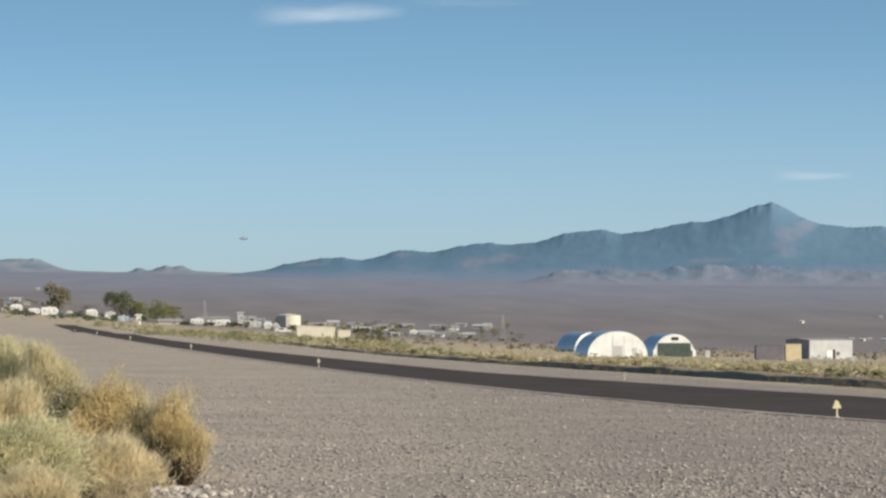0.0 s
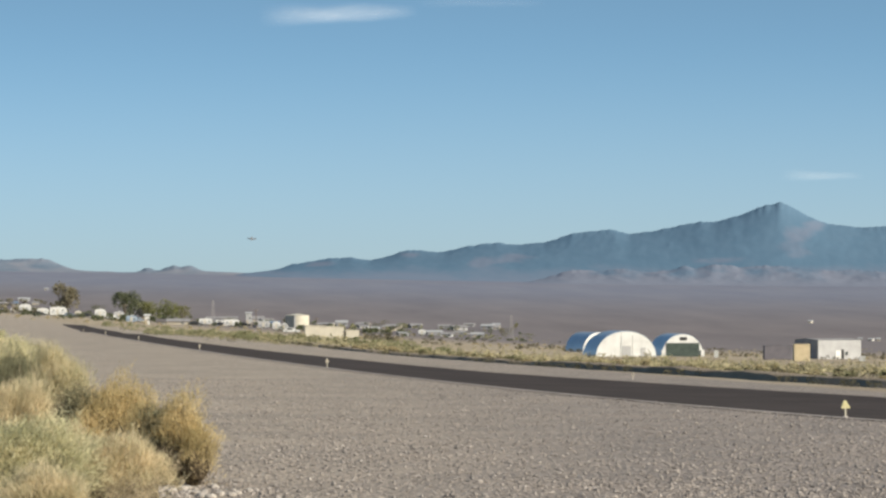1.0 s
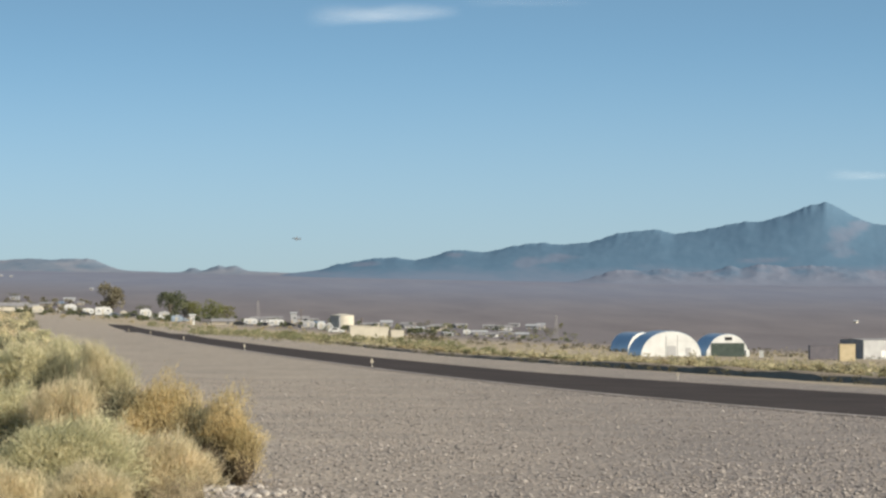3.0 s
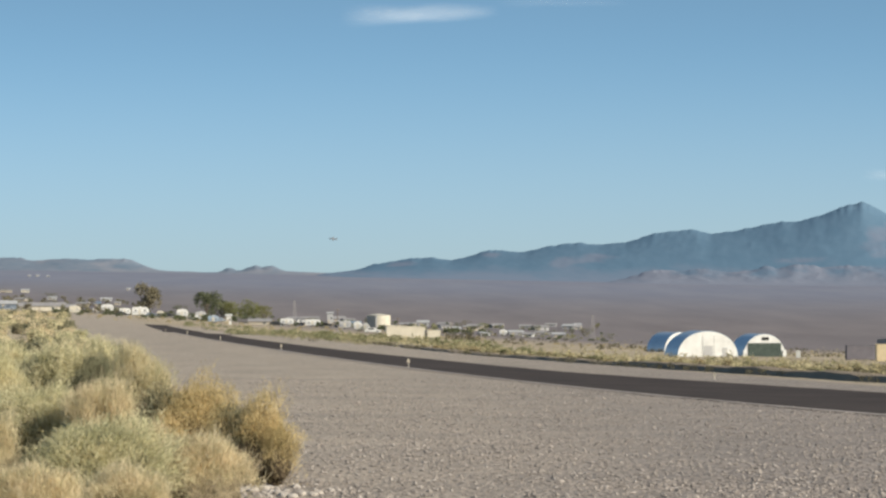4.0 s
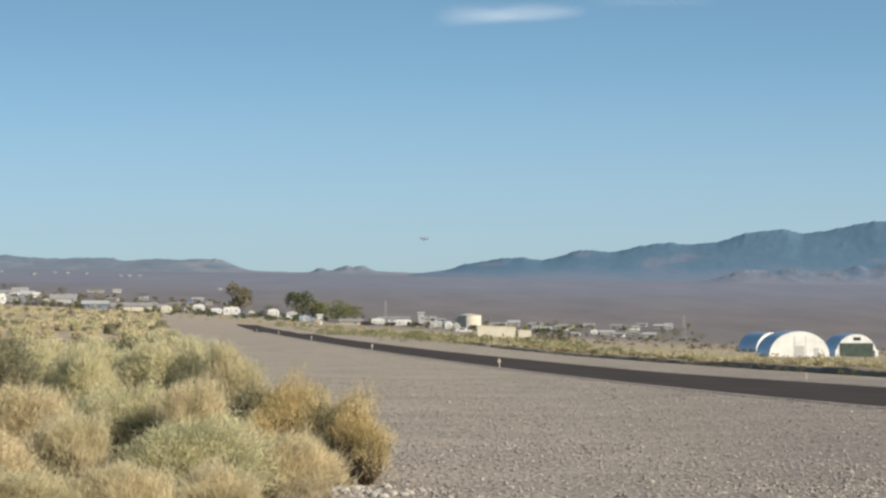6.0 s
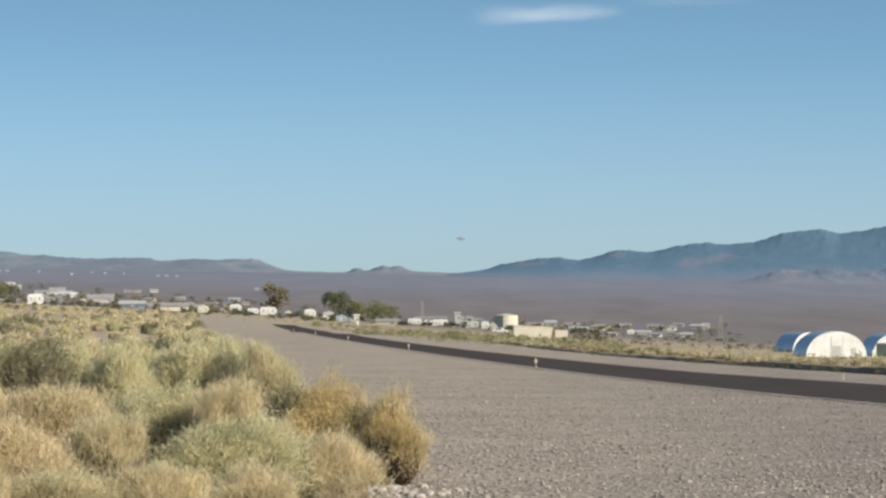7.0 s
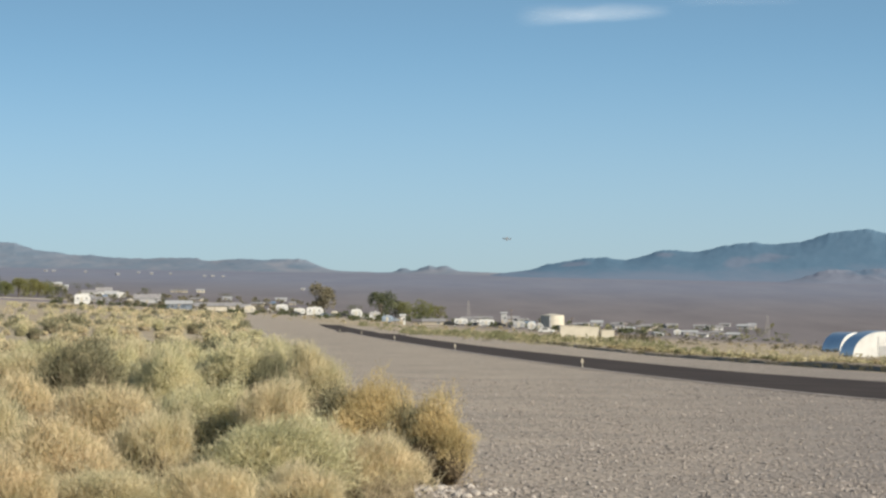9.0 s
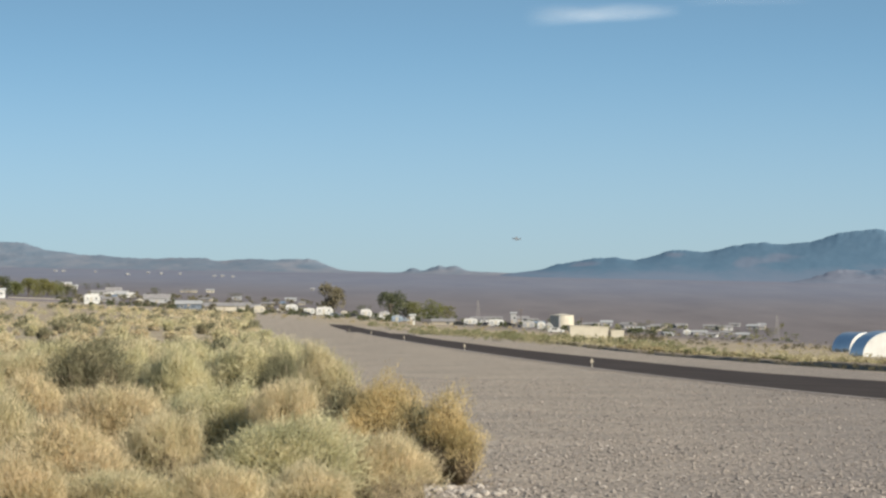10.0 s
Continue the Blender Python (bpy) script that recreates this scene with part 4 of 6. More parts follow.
# ---------------------------------------------------------------- buildings and vehicles
def window_part(w, h, x, y, z, parent, name="window"):
    fr = part(name, box(name, (w + 0.16, 0.10, h + 0.16), (x, y, z - 0.08), WHITE, 0.01), parent)
    part("pane", box("pane", (w, 0.06, h), (x, y - 0.035, z), GLASS), fr, "dark dusty glass")
    return fr


def arch_hangar(m, w, h, depth, mouth, label):
    """A half-round steel hangar with ribs, its end wall set in the arch."""
    root = new("arched_hangar")
    seg = 28
    prof = [(math.cos(math.pi * i / seg) * w / 2, math.sin(math.pi * i / seg) ** 0.92 * h) for i in range(seg + 1)]
    verts, faces = [], []
    ribs = int(depth / 0.45)
    for k in range(ribs + 1):
        y = depth * k / ribs
        g = 1.0 + (0.008 if k % 2 else 0.0)
        verts += [(x * g, y, z * g) for x, z in prof]
    q = seg + 1
    faces = [(k * q + i, k * q + i + 1, (k + 1) * q + i + 1, (k + 1) * q + i) for k in range(ribs) for i in range(seg)]
    n0 = len(verts)
    verts += [(x * 0.985, y, z * 0.985) for y in (0, depth) for x, z in prof]
    faces += [(n0 + i + 1, n0 + i, n0 + q + i, n0 + q + i + 1) for i in range(seg)]
    faces += [(i + 1, i, n0 + i, n0 + i + 1) for i in range(seg)]
    part("shell", mesh_of("shell", verts, faces, GALV, False), root, "ribbed galvanised arched shell")

    def end(y, name, mat):
        bm = bmesh.new()
        a = [bm.verts.new((x * 0.995, y, z * 0.982)) for x, z in prof]
        b = [bm.verts.new((x * 0.995, y + 0.12, z * 0.982)) for x, z in prof]
        bm.faces.new(a)
        bm.faces.new(b[::-1])
        for i in range(len(a)):
            j = (i + 1) % len(a)
            bm.faces.new((a[j], a[i], b[i], b[j]))
        return bm_mesh(name, bm, mat)

    part("rear_wall", end(depth - 0.3, "rear_wall", GALV), root)
    if mouth == "closed":
        part("end_wall", end(-0.06, "end_wall", WHITE), root, "white boarded end wall")
        dr = part("door", box("door", (w * 0.19, 0.10, h * 0.82), (w * 0.005, -0.06, 0), WHITE, 0.02), root, "tall off-white door in two leaves")
        part("upper_leaf", box("upper_leaf", (w * 0.155, 0.05, h * 0.36), (w * 0.005, -0.12, h * 0.45), WHITE, 0.01), dr)
        part("lower_leaf", box("lower_leaf", (w * 0.155, 0.05, h * 0.40), (w * 0.005, -0.12, h * 0.03), GREY, 0.01), dr)
        part("gap", box("gap", (0.05, 0.04, h * 0.84), (w * 0.105, -0.07, 0), DARK), dr)
        part("door", box("door", (w * 0.085, 0.08, h * 0.36), (w * 0.285, -0.07, 0), GREY, 0.02), root, "small side door")
        part("sill", box("sill", (w * 0.97, 0.3, 0.12), (0, -0.1, 0), BEIGE, 0.02), root)
    else:
        bm_w = end(-0.06, "end_wall", WHITE)
        part("end_wall", bm_w, root, "white arched gable panel")
        part("door", box("door", (w * 0.80, 0.16, h * 0.60), (0, -0.1, 0), GREEN, 0.02), root, "wide dark green sliding door")
        part("vent", box("vent", (w * 0.17, 0.10, h * 0.14), (0.02 * w, -0.1, h * 0.72), DARK, 0.02), root, "dark louvred vent")
        for sx in (-1, 1):
            part("buttress", box("buttress", (w * 0.085, 0.5, h * 0.30), (sx * w * 0.475, -0.1, 0), WHITE, 0.05), root)
    root.matrix_basis = m
    return tagged(root, label, "hangar", "arched hangars across the airstrip")


def metal_shed(m, w, d, h, label):
    root = new("metal_shed")
    part("wall", box("wall", (w, d, h), (0, d / 2, 0), GREY, 0.03), root, "light grey corrugated walls")
    n = int(w / 0.5)
    for i in range(n):
        part("rib", box("rib", (0.12, 0.02, h - 0.1), (-w / 2 + (i + 0.5) * w / n, -0.008, 0.02), GREY), root)
    bm = bmesh.new()
    vs = [(-w / 2 - 0.12, -0.12, h), (w / 2 + 0.12, -0.12, h), (w / 2 + 0.12, d + 0.12, h), (-w / 2 - 0.12, d + 0.12, h),
          (-w / 2 - 0.12, d / 2, h + 0.3), (w / 2 + 0.12, d / 2, h + 0.3)]
    v = [bm.verts.new(p) for p in vs]
    for f in ((0, 1, 5, 4), (2, 3, 4, 5), (0, 4, 3), (1, 2, 5), (0, 3, 2, 1)):
        bm.faces.new([v[i] for i in f])
    part("roof", bm_mesh("roof", bm, ROOF), root, "low pitched grey roof")
    part("door", box("door", (w * 0.12, 0.10, h * 0.42), (-0.04 * w, -0.06, 0.1), WHITE, 0.02), root, "white door")
    part("door", box("door", (w * 0.05, 0.10, h * 0.50), (0.07 * w, -0.06, 0.05), DARK, 0.01), root, "dark doorway")
    window_part(w * 0.06, h * 0.2, 0.16 * w, -0.05, h * 0.2, root)
    # panel added over the left wall, darker than the front to show shade
    part("side_panel", box("side_panel", (0.08, d * 0.96, h * 0.97), (-w / 2 - 0.05, d / 2, 0), HAZED, 0.01), root, "grey side wall coloured darker for shade")
    root.matrix_basis = m
    return tagged(root, label, "shed")


def crate(m, w, d, h, mat, label, name="storage_box", cat="storage box"):
    root = new(name)
    part("body", box("body", (w, d, h), (0, d / 2, 0.1), mat, 0.03), root)
    part("lid", box("lid", (w + 0.14, d + 0.14, 0.12), (0, d / 2, h + 0.1), mat, 0.02), root)
    for i in range(4):
        part("board", box("board", (0.09, 0.02, h), (-w / 2 + (i + 0.5) * w / 4, -0.012, 0.1), mat), root)
    for sx in (-0.4, 0.4):
        part("skid", box("skid", (0.2, d, 0.14), (sx * w, d / 2, -0.03), WOOD), root)
    root.matrix_basis = m
    return tagged(root, label, cat)


def wheel(x, y, r, parent):
    m = Matrix.Translation((x, y, r)) @ Matrix.Rotation(math.pi / 2, 4, "X")
    t = part("wheel", tube("wheel", r, r, 0.22, (0, 0, 0), RUBBER, 14, m), parent)
    part("rim", tube("rim", r * 0.55, r * 0.5, 0.25, (0, 0, 0), WHITE, 10, m), t)


def trailer(m, w, h, mat, label, nose=0.25):
    """A travel trailer seen broadside: rounded body, windows, door, wheels, roof unit."""
    root = new("travel_trailer")
    d = 2.4
    bm = bmesh.new()
    k = nose * h
    pts = [(-w / 2, 0.5), (w / 2 - k * 0.6, 0.5), (w / 2, 0.5 + k), (w / 2, h - k), (w / 2 - k, h), (-w / 2 + k * 0.5, h), (-w / 2, h - k * 0.5)]
    f = [bm.verts.new((x, 0, z)) for x, z in pts]
    g = [bm.verts.new((x, d, z)) for x, z in pts]
    bm.faces.new(f)
    bm.faces.new(g[::-1])
    for i in range(len(pts)):
        j = (i + 1) % len(pts)
        bm.faces.new((f[j], f[i], g[i], g[j]))
    bmesh.ops.bevel(bm, geom=bm.edges[:], offset=0.08, segments=2, affect="EDGES", clamp_overlap=True)
    part("body", bm_mesh("body", bm, mat), root)
    for x in ((-0.28, 0.26) if w > 4 else (0.2,)):
        window_part(w * 0.10, h * 0.13, x * w, -0.02, h * 0.56, root)
    part("door", box("door", (0.65, 0.06, h * 0.55), (-0.05 * w, -0.03, 0.6), CREAM, 0.01), root)
    part("stripe", box("stripe", (w * 0.9, 0.03, 0.14), (-0.02 * w, -0.014, h * 0.42), BLUEGREY), root, "faded blue-grey stripe")
    part("roof_unit", box("roof_unit", (0.8, 0.8, 0.25), (0, d / 2, h - 0.01), WHITE, 0.05), root)
    for x in (-0.12, 0.10):
        wheel(x * w, 0.15, 0.36, root)
    part("hitch", box("hitch", (1.0, 0.12, 0.12), (w / 2 + 0.3, d / 2, 0.5), DARK), root)
    part("jack", box("jack", (0.1, 0.1, 0.5), (w / 2 + 0.6, d / 2, 0.0), DARK), root)
    root.matrix_basis = m
    return tagged(root, label, "trailer", "trailers in the village")


def house(m, w, d, h, rise, wall, roof, label, name="house"):
    """A low house or shed: walls, pitched roof with eaves, windows and a door."""
    low = h < 1.6
    if low:
        name, label = "shed", label.replace("house", "shed")
    root = new(name)
    part("wall", box("wall", (w, d, h), (0, d / 2, -0.4), wall, 0.02), root)
    bm = bmesh.new()
    e, t = 0.35, 0.14
    z0 = h - 0.4
    vs = [(-w / 2 - e, -e, z0), (w / 2 + e, -e, z0), (w / 2 + e, d + e, z0), (-w / 2 - e, d + e, z0),
          (-w / 2 - e, d / 2, z0 + rise), (w / 2 + e, d / 2, z0 + rise)]
    v = [bm.verts.new(p) for p in vs]
    u = [bm.verts.new((x, y, z + t)) for x, y, z in vs]
    for f in ((0, 4, 5, 1), (2, 5, 4, 3)):
        bm.faces.new([v[i] for i in f])
        bm.faces.new([u[i] for i in reversed(f)])
    for a, b in ((0, 1), (1, 5), (5, 2), (2, 3), (3, 4), (4, 0)):
        bm.faces.new((v[a], v[b], u[b], u[a]))
    bm.faces.new((v[0], v[3], v[4]))
    bm.faces.new((v[1], v[5], v[2]))
    bmesh.ops.recalc_face_normals(bm, faces=bm.faces[:])
    part("roof", bm_mesh("roof", bm, roof), root)
    n = max(1, int(w / 4))
    for i in range(n):
        if i != n // 2 or n == 1:
            window_part(min(1.0, w * 0.25), min(0.8, h * 0.3), -w / 2 + (i + 0.5) * w / n + (w * 0.22 if n == 1 else 0), -0.03, h * 0.5 - 0.4, root)
    part("door", box("door", (0.9, 0.08, min(2.0, h * 0.9)), (0 if n > 1 else -w * 0.22, -0.04, -0.39), BEIGE, 0.01), root)
    root.matrix_basis = m
    return tagged(root, label, "shed" if low else "house", "low sheds in the village" if low else "low houses in the village")


def box_wall(m, w, h, mat, label, d=2.6):
    """A long pale site building of blocks with a coping."""
    root = new("block_building")
    part("wall", box("wall", (w, d, h), (0, d / 2, -0.3), mat, 0.03), root)
    part("coping", box("coping", (w + 0.16, d + 0.16, 0.18), (0, d / 2, h - 0.31), CREAM, 0.03), root)
    n = int(w / 2.4)
    for i in range(1, n):
        part("joint", box("joint", (0.06, 0.03, h - 0.3), (-w / 2 + i * w / n, -0.012, -0.25), mat), root)
    root.matrix_basis = m @ Matrix.Rotation(radians(2.2), 4, "Y")
    return tagged(root, label, "building")


def water_tank(m, dia, h, label):
    root = new("water_tank")
    bm = bmesh.new()
    bmesh.ops.create_cone(bm, cap_ends=True, segments=40, radius1=dia / 2, radius2=dia / 2, depth=h, matrix=Matrix.Translation((0, dia / 2, h / 2 - 0.2)))
    part("shell", bm_mesh("shell", bm, CREAM), root, "cream-painted steel shell")
    part("roof", tube("roof", dia / 2 + 0.12, dia * 0.05, dia * 0.07, (0, dia / 2, h - 0.2), CREAM, 40), root)
    for k in range(1, 4):
        part("seam", tube("seam", dia / 2 + 0.04, dia / 2 + 0.04, 0.1, (0, dia / 2, h * k / 4 - 0.2), CREAM, 40), root)
    part("ladder", box("ladder", (0.5, 0.1, h), (-dia * 0.1, -0.08, -0.1), GREY), root)
    root.matrix_basis = m
    return tagged(root, label, "water tank")


def small_car(m, mat, label):
    root = new("parked_car")
    bm = bmesh.new()
    pts = [(-2.2, 0.35), (2.2, 0.35), (2.2, 0.85), (1.1, 0.95), (0.6, 1.5), (-1.3, 1.55), (-2.1, 0.95)]
    f = [bm.verts.new((x, 0, z)) for x, z in pts]
    g = [bm.verts.new((x, 1.75, z)) for x, z in pts]
    bm.faces.new(f)
    bm.faces.new(g[::-1])
    for i in range(len(pts)):
        j = (i + 1) % len(pts)
        bm.faces.new((f[j], f[i], g[i], g[j]))
    bmesh.ops.bevel(bm, geom=bm.edges[:], offset=0.07, segments=2, affect="EDGES", clamp_overlap=True)
    part("body", bm_mesh("body", bm, mat), root)
    part("side_window", box("side_window", (1.5, 0.04, 0.38), (-0.35, -0.01, 1.0), GLASS), root)
    for x in (-1.35, 1.35):
        wheel(x, 0.08, 0.34, root)
    root.matrix_basis = m
    return tagged(root, label, "car", "cars in the village")


def pole(m, h, label, arms=1):
    root = new("utility_pole")
    part("shaft", tube("shaft", 0.2, 0.13, h + 0.5, (0, 0, -0.5), WOOD, 8), root)
    for i in range(arms):
        part("crossarm", box("crossarm", (2.4, 0.14, 0.16), (0, 0, h - 0.6 - i * 1.2), WOOD), root)
        for x in (-1.0, 0.0, 1.0):
            part("insulator", tube("insulator", 0.07, 0.05, 0.22, (x, 0, h - 0.46 - i * 1.2), GREY, 8), root)
    root.matrix_basis = m
    return tagged(root, label, "utility pole", "poles in the village")


def lattice_mast(m, h, label, mat=GREY):
    root = new("lattice_mast")
    w = h * 0.09
    for sx, sy in ((-1, -1), (1, -1), (1, 1), (-1, 1)):
        verts, faces = [], []
        for z, k in ((-0.3, 1.0), (h, 0.25)):
            for dx, dy in ((-1, -1), (1, -1), (1, 1), (-1, 1)):
                verts.append((sx * w * k + dx * 0.05, sy * w * k + dy * 0.05, z))
        faces = [(0, 1, 5, 4), (1, 2, 6, 5), (2, 3, 7, 6), (3, 0, 4, 7), (4, 5, 6, 7), (3, 2, 1, 0)]
        part("leg", mesh_of("leg", verts, faces, mat), root)
    for i in range(7):
        k = 1 - 0.75 * i / 7
        part("brace", box("brace", (2 * w * k, 0.12, 0.12), (0, -w * k, h * i / 7 + 0.5), mat), root)
    root.matrix_basis = m
    return tagged(root, label, "mast")


def tree(m, h, w, leaf, seed, label, trunk=0.28, leaves=2600):
    """A tapered trunk with limbs and a ragged crown of leaf clumps."""
    rng = np.random.default_rng(seed)
    root = new("tree")
    verts, faces = [], []

    def limb(a, b, r1, r2):
        base = len(verts)
        ax = (b - a).normalized()
        u = ax.orthogonal().normalized()
        v = ax.cross(u)
        for q, r in ((a, r1), (a.lerp(b, 0.5) + u * 0.06 * (b - a).length, (r1 + r2) / 2), (b, r2)):
            for k in range(6):
                an = k * math.pi / 3
                verts.append(tuple(q + u * math.cos(an) * r + v * math.sin(an) * r))
        for ring in (0, 6):
            for k in range(6):
                p, q = base + ring + k, base + ring + (k + 1) % 6
                faces.append((p, q, q + 6, p + 6))

    top = Vector((0, 0, h * trunk + 0.2 * h))
    limb(Vector((0, 0, -0.3)), top, 0.035 * h, 0.02 * h)
    lobes = []
    for i in range(9):
        a = i * 2.4 + rng.uniform(-0.4, 0.4)
        d = rng.uniform(0.12, 0.36) * w
        z = h * rng.uniform(trunk + 0.10, 0.84)
        c = Vector((math.cos(a) * d, math.sin(a) * d, z))
        limb(top.lerp(Vector((0, 0, h * trunk)), rng.random()), c, 0.014 * h, 0.004 * h)
        rad = rng.uniform(0.19, 0.30) * w
        lobes.append((np.array(c), rad, min(rad * 1.1, h - z)))
    part("trunk", mesh_of("trunk", verts, faces, BARK), root)
    v, _ = blades(rng, lobes, leaves // 5, 5, 0.055 * h, 0.022 * h, 0.03 * h, 0.0)
    part("crown", quads_mesh("crown", v, leaf), root)
    root.matrix_basis = m
    return tagged(root, label, "tree", "trees in the village")


def aircraft(m, span):
    """A small twin-boom of wings and body, banked in flight."""
    root = new("aircraft")
    s = span / 10
    bm = bmesh.new()
    bmesh.ops.create_uvsphere(bm, u_segments=14, v_segments=10, radius=1.0, matrix=Matrix.Diagonal((4.6 * s, 0.62 * s, 0.7 * s, 1)))
    part("fuselage", bm_mesh("fuselage", bm, ALU, True), root)
    part("wing", box("wing", (1.5 * s, span, 0.16 * s), (0.2 * s, 0, 0.1 * s), ALU, 0.05 * s), root)
    part("tailplane", box("tailplane", (0.9 * s, 3.4 * s, 0.1 * s), (3.9 * s, 0, 0.25 * s), ALU, 0.03 * s), root)
    part("fin", box("fin", (1.1 * s, 0.12 * s, 1.4 * s), (3.9 * s, 0, 0.2 * s), ALU, 0.03 * s), root)
    root.matrix_basis = m
    return tagged(root, "small dark aircraft flying low over the far hills", "aircraft")


def cloud(name, bearing, height, dist, w, h, tilt, thick, label):
    """A thin streak of cloud: a shallow bulging sheet that frays to nothing at its rim."""
    nu, nv = 60, 16
    a = radians(bearing)
    verts, body = [], []
    for j in range(nv + 1):
        for i in range(nu + 1):
            u, v = i / nu * 2 - 1, j / nv * 2 - 1
            taper = 1.0 - 0.45 * (u * 0.5 + 0.5)
            n1 = noise.noise(Vector((u * 2.2, v * 1.2, 3.1 + bearing)))
            edge = (1 - abs(u) ** 2.2) ** 1.3 * (1 - v * v) ** 1.6
            verts.append((u * w / 2 / math.cos(radians(38)), (1 - v * v) * h * 0.1 + n1, v * h / 2 * taper + u * tilt + n1 * h * 0.08))
            body.append(max(0.0, edge))
    k = nu + 1
    faces = [(j * k + i, j * k + i + 1, (j + 1) * k + i + 1, (j + 1) * k + i) for j in range(nv) for i in range(nu)]
    me = mesh_of(name, verts, faces, cloud_mat(name + "_vapour", thick), True)
    me.attributes.new("body", "FLOAT", "POINT").data.foreach_set("value", np.array(body, dtype=np.float32))
    ob = new(name, me)
    ob.matrix_basis = Matrix.Translation((dist * math.sin(a), dist * math.cos(a), height)) @ Matrix.Rotation(radians(38) - a, 4, "Z")
    tagged(ob, label, "cloud", kind="structure")


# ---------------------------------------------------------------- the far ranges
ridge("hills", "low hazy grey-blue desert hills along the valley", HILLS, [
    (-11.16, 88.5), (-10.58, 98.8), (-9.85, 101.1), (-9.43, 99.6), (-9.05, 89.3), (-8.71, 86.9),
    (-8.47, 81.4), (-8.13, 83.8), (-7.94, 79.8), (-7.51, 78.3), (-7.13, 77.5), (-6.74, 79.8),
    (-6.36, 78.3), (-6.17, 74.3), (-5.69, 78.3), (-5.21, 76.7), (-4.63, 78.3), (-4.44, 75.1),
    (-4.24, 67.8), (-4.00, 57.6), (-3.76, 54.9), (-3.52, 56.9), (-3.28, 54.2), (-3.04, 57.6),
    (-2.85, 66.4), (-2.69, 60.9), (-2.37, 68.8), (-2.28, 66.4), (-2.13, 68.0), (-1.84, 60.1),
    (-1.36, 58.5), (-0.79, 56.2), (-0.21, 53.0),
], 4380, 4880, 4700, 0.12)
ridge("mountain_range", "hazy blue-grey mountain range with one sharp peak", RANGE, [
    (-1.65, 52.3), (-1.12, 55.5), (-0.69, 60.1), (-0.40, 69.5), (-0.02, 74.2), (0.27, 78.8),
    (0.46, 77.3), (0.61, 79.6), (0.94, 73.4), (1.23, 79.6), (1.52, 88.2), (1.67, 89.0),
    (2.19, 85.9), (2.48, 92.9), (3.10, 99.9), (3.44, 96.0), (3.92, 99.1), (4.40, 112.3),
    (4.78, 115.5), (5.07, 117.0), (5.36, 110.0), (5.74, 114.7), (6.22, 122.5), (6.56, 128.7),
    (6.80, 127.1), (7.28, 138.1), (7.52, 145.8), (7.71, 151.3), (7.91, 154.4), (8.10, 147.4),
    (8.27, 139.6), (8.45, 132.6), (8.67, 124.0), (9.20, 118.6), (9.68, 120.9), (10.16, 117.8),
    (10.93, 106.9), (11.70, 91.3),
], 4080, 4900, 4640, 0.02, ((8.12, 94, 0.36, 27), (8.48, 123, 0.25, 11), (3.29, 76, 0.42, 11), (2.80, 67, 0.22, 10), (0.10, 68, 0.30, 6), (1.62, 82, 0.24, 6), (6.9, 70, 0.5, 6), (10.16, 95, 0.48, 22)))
ridge("foothills", "pale mauve foothills cut by gullies, haze in their colour, under the range", FOOT, [
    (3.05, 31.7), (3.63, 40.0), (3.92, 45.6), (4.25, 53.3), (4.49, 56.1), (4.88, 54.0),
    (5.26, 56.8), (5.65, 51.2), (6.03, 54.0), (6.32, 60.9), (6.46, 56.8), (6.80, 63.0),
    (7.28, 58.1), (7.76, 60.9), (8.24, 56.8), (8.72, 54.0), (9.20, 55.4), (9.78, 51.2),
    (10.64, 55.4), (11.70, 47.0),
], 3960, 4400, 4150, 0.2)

# ---------------------------------------------------------------- clouds
cloud("cloud", 0.442, 430.5, 4800, 230, 40.3, 11.3, 0.24, "thin white streak of cloud in a clear sky")
cloud("cloud", 8.624, 197.6, 4800, 121, 21.0, 0.8, 0.14, "faint wisp of pale cloud above the peak")
cloud("cloud", 2.862, 446.6, 4800, 193, 21.0, 5.6, 0.05, "faint trailing wisp of pale cloud")

# ---------------------------------------------------------------- markers along the strip
put(MARK, sit(float(strip_x(54.7)) - 0.12, 54.7, 0.1, 0.92))
for y in (106.1, 156.3, 210.5, 267.0, 335.0):
    put(PALE_MARK, sit(float(strip_x(y)) - 0.12, y, 0.1, 0.70, 0.0, 0.95))
put(PALE_MARK, sit(9.25, 97.7, -0.2, 0.7))

# ---------------------------------------------------------------- hangars and sheds
arch_hangar(place(5.292, 560, 12), 10.2, 4.33, 11, "closed", "galvanised arched hangar with a white end wall")
arch_hangar(place(6.252, 640, 12), 8.0, 4.30, 13, "open", "smaller arched hangar with a dark green door")
arch_hangar(place(4.831, 690, 24), 7.2, 4.17, 9, "closed", "blue-shaded galvanised arched hangar behind another")
metal_shed(place(8.90, 680, 30), 9.9, 9.6, 3.9, "light grey corrugated metal shed beside a tan storage box")
crate(place(8.269, 560, 6), 2.6, 2.2, 2.73, TAN, "tan plywood storage box standing in the scrub")
crate(place(7.875, 600, 6), 5.0, 2.6, 2.42, DUSTY, "dusty dark grey storage container standing behind the scrub", "container", "container")
crate(place(9.277, 590, 0), 1.1, 0.9, 0.79, WHITE, "small white storage box by the metal shed")
crate(place(6.819, 620, 0), 0.8, 0.9, 1.15, WHITE, "small white cabinet standing by the hangar", "cabinet", "cabinet")

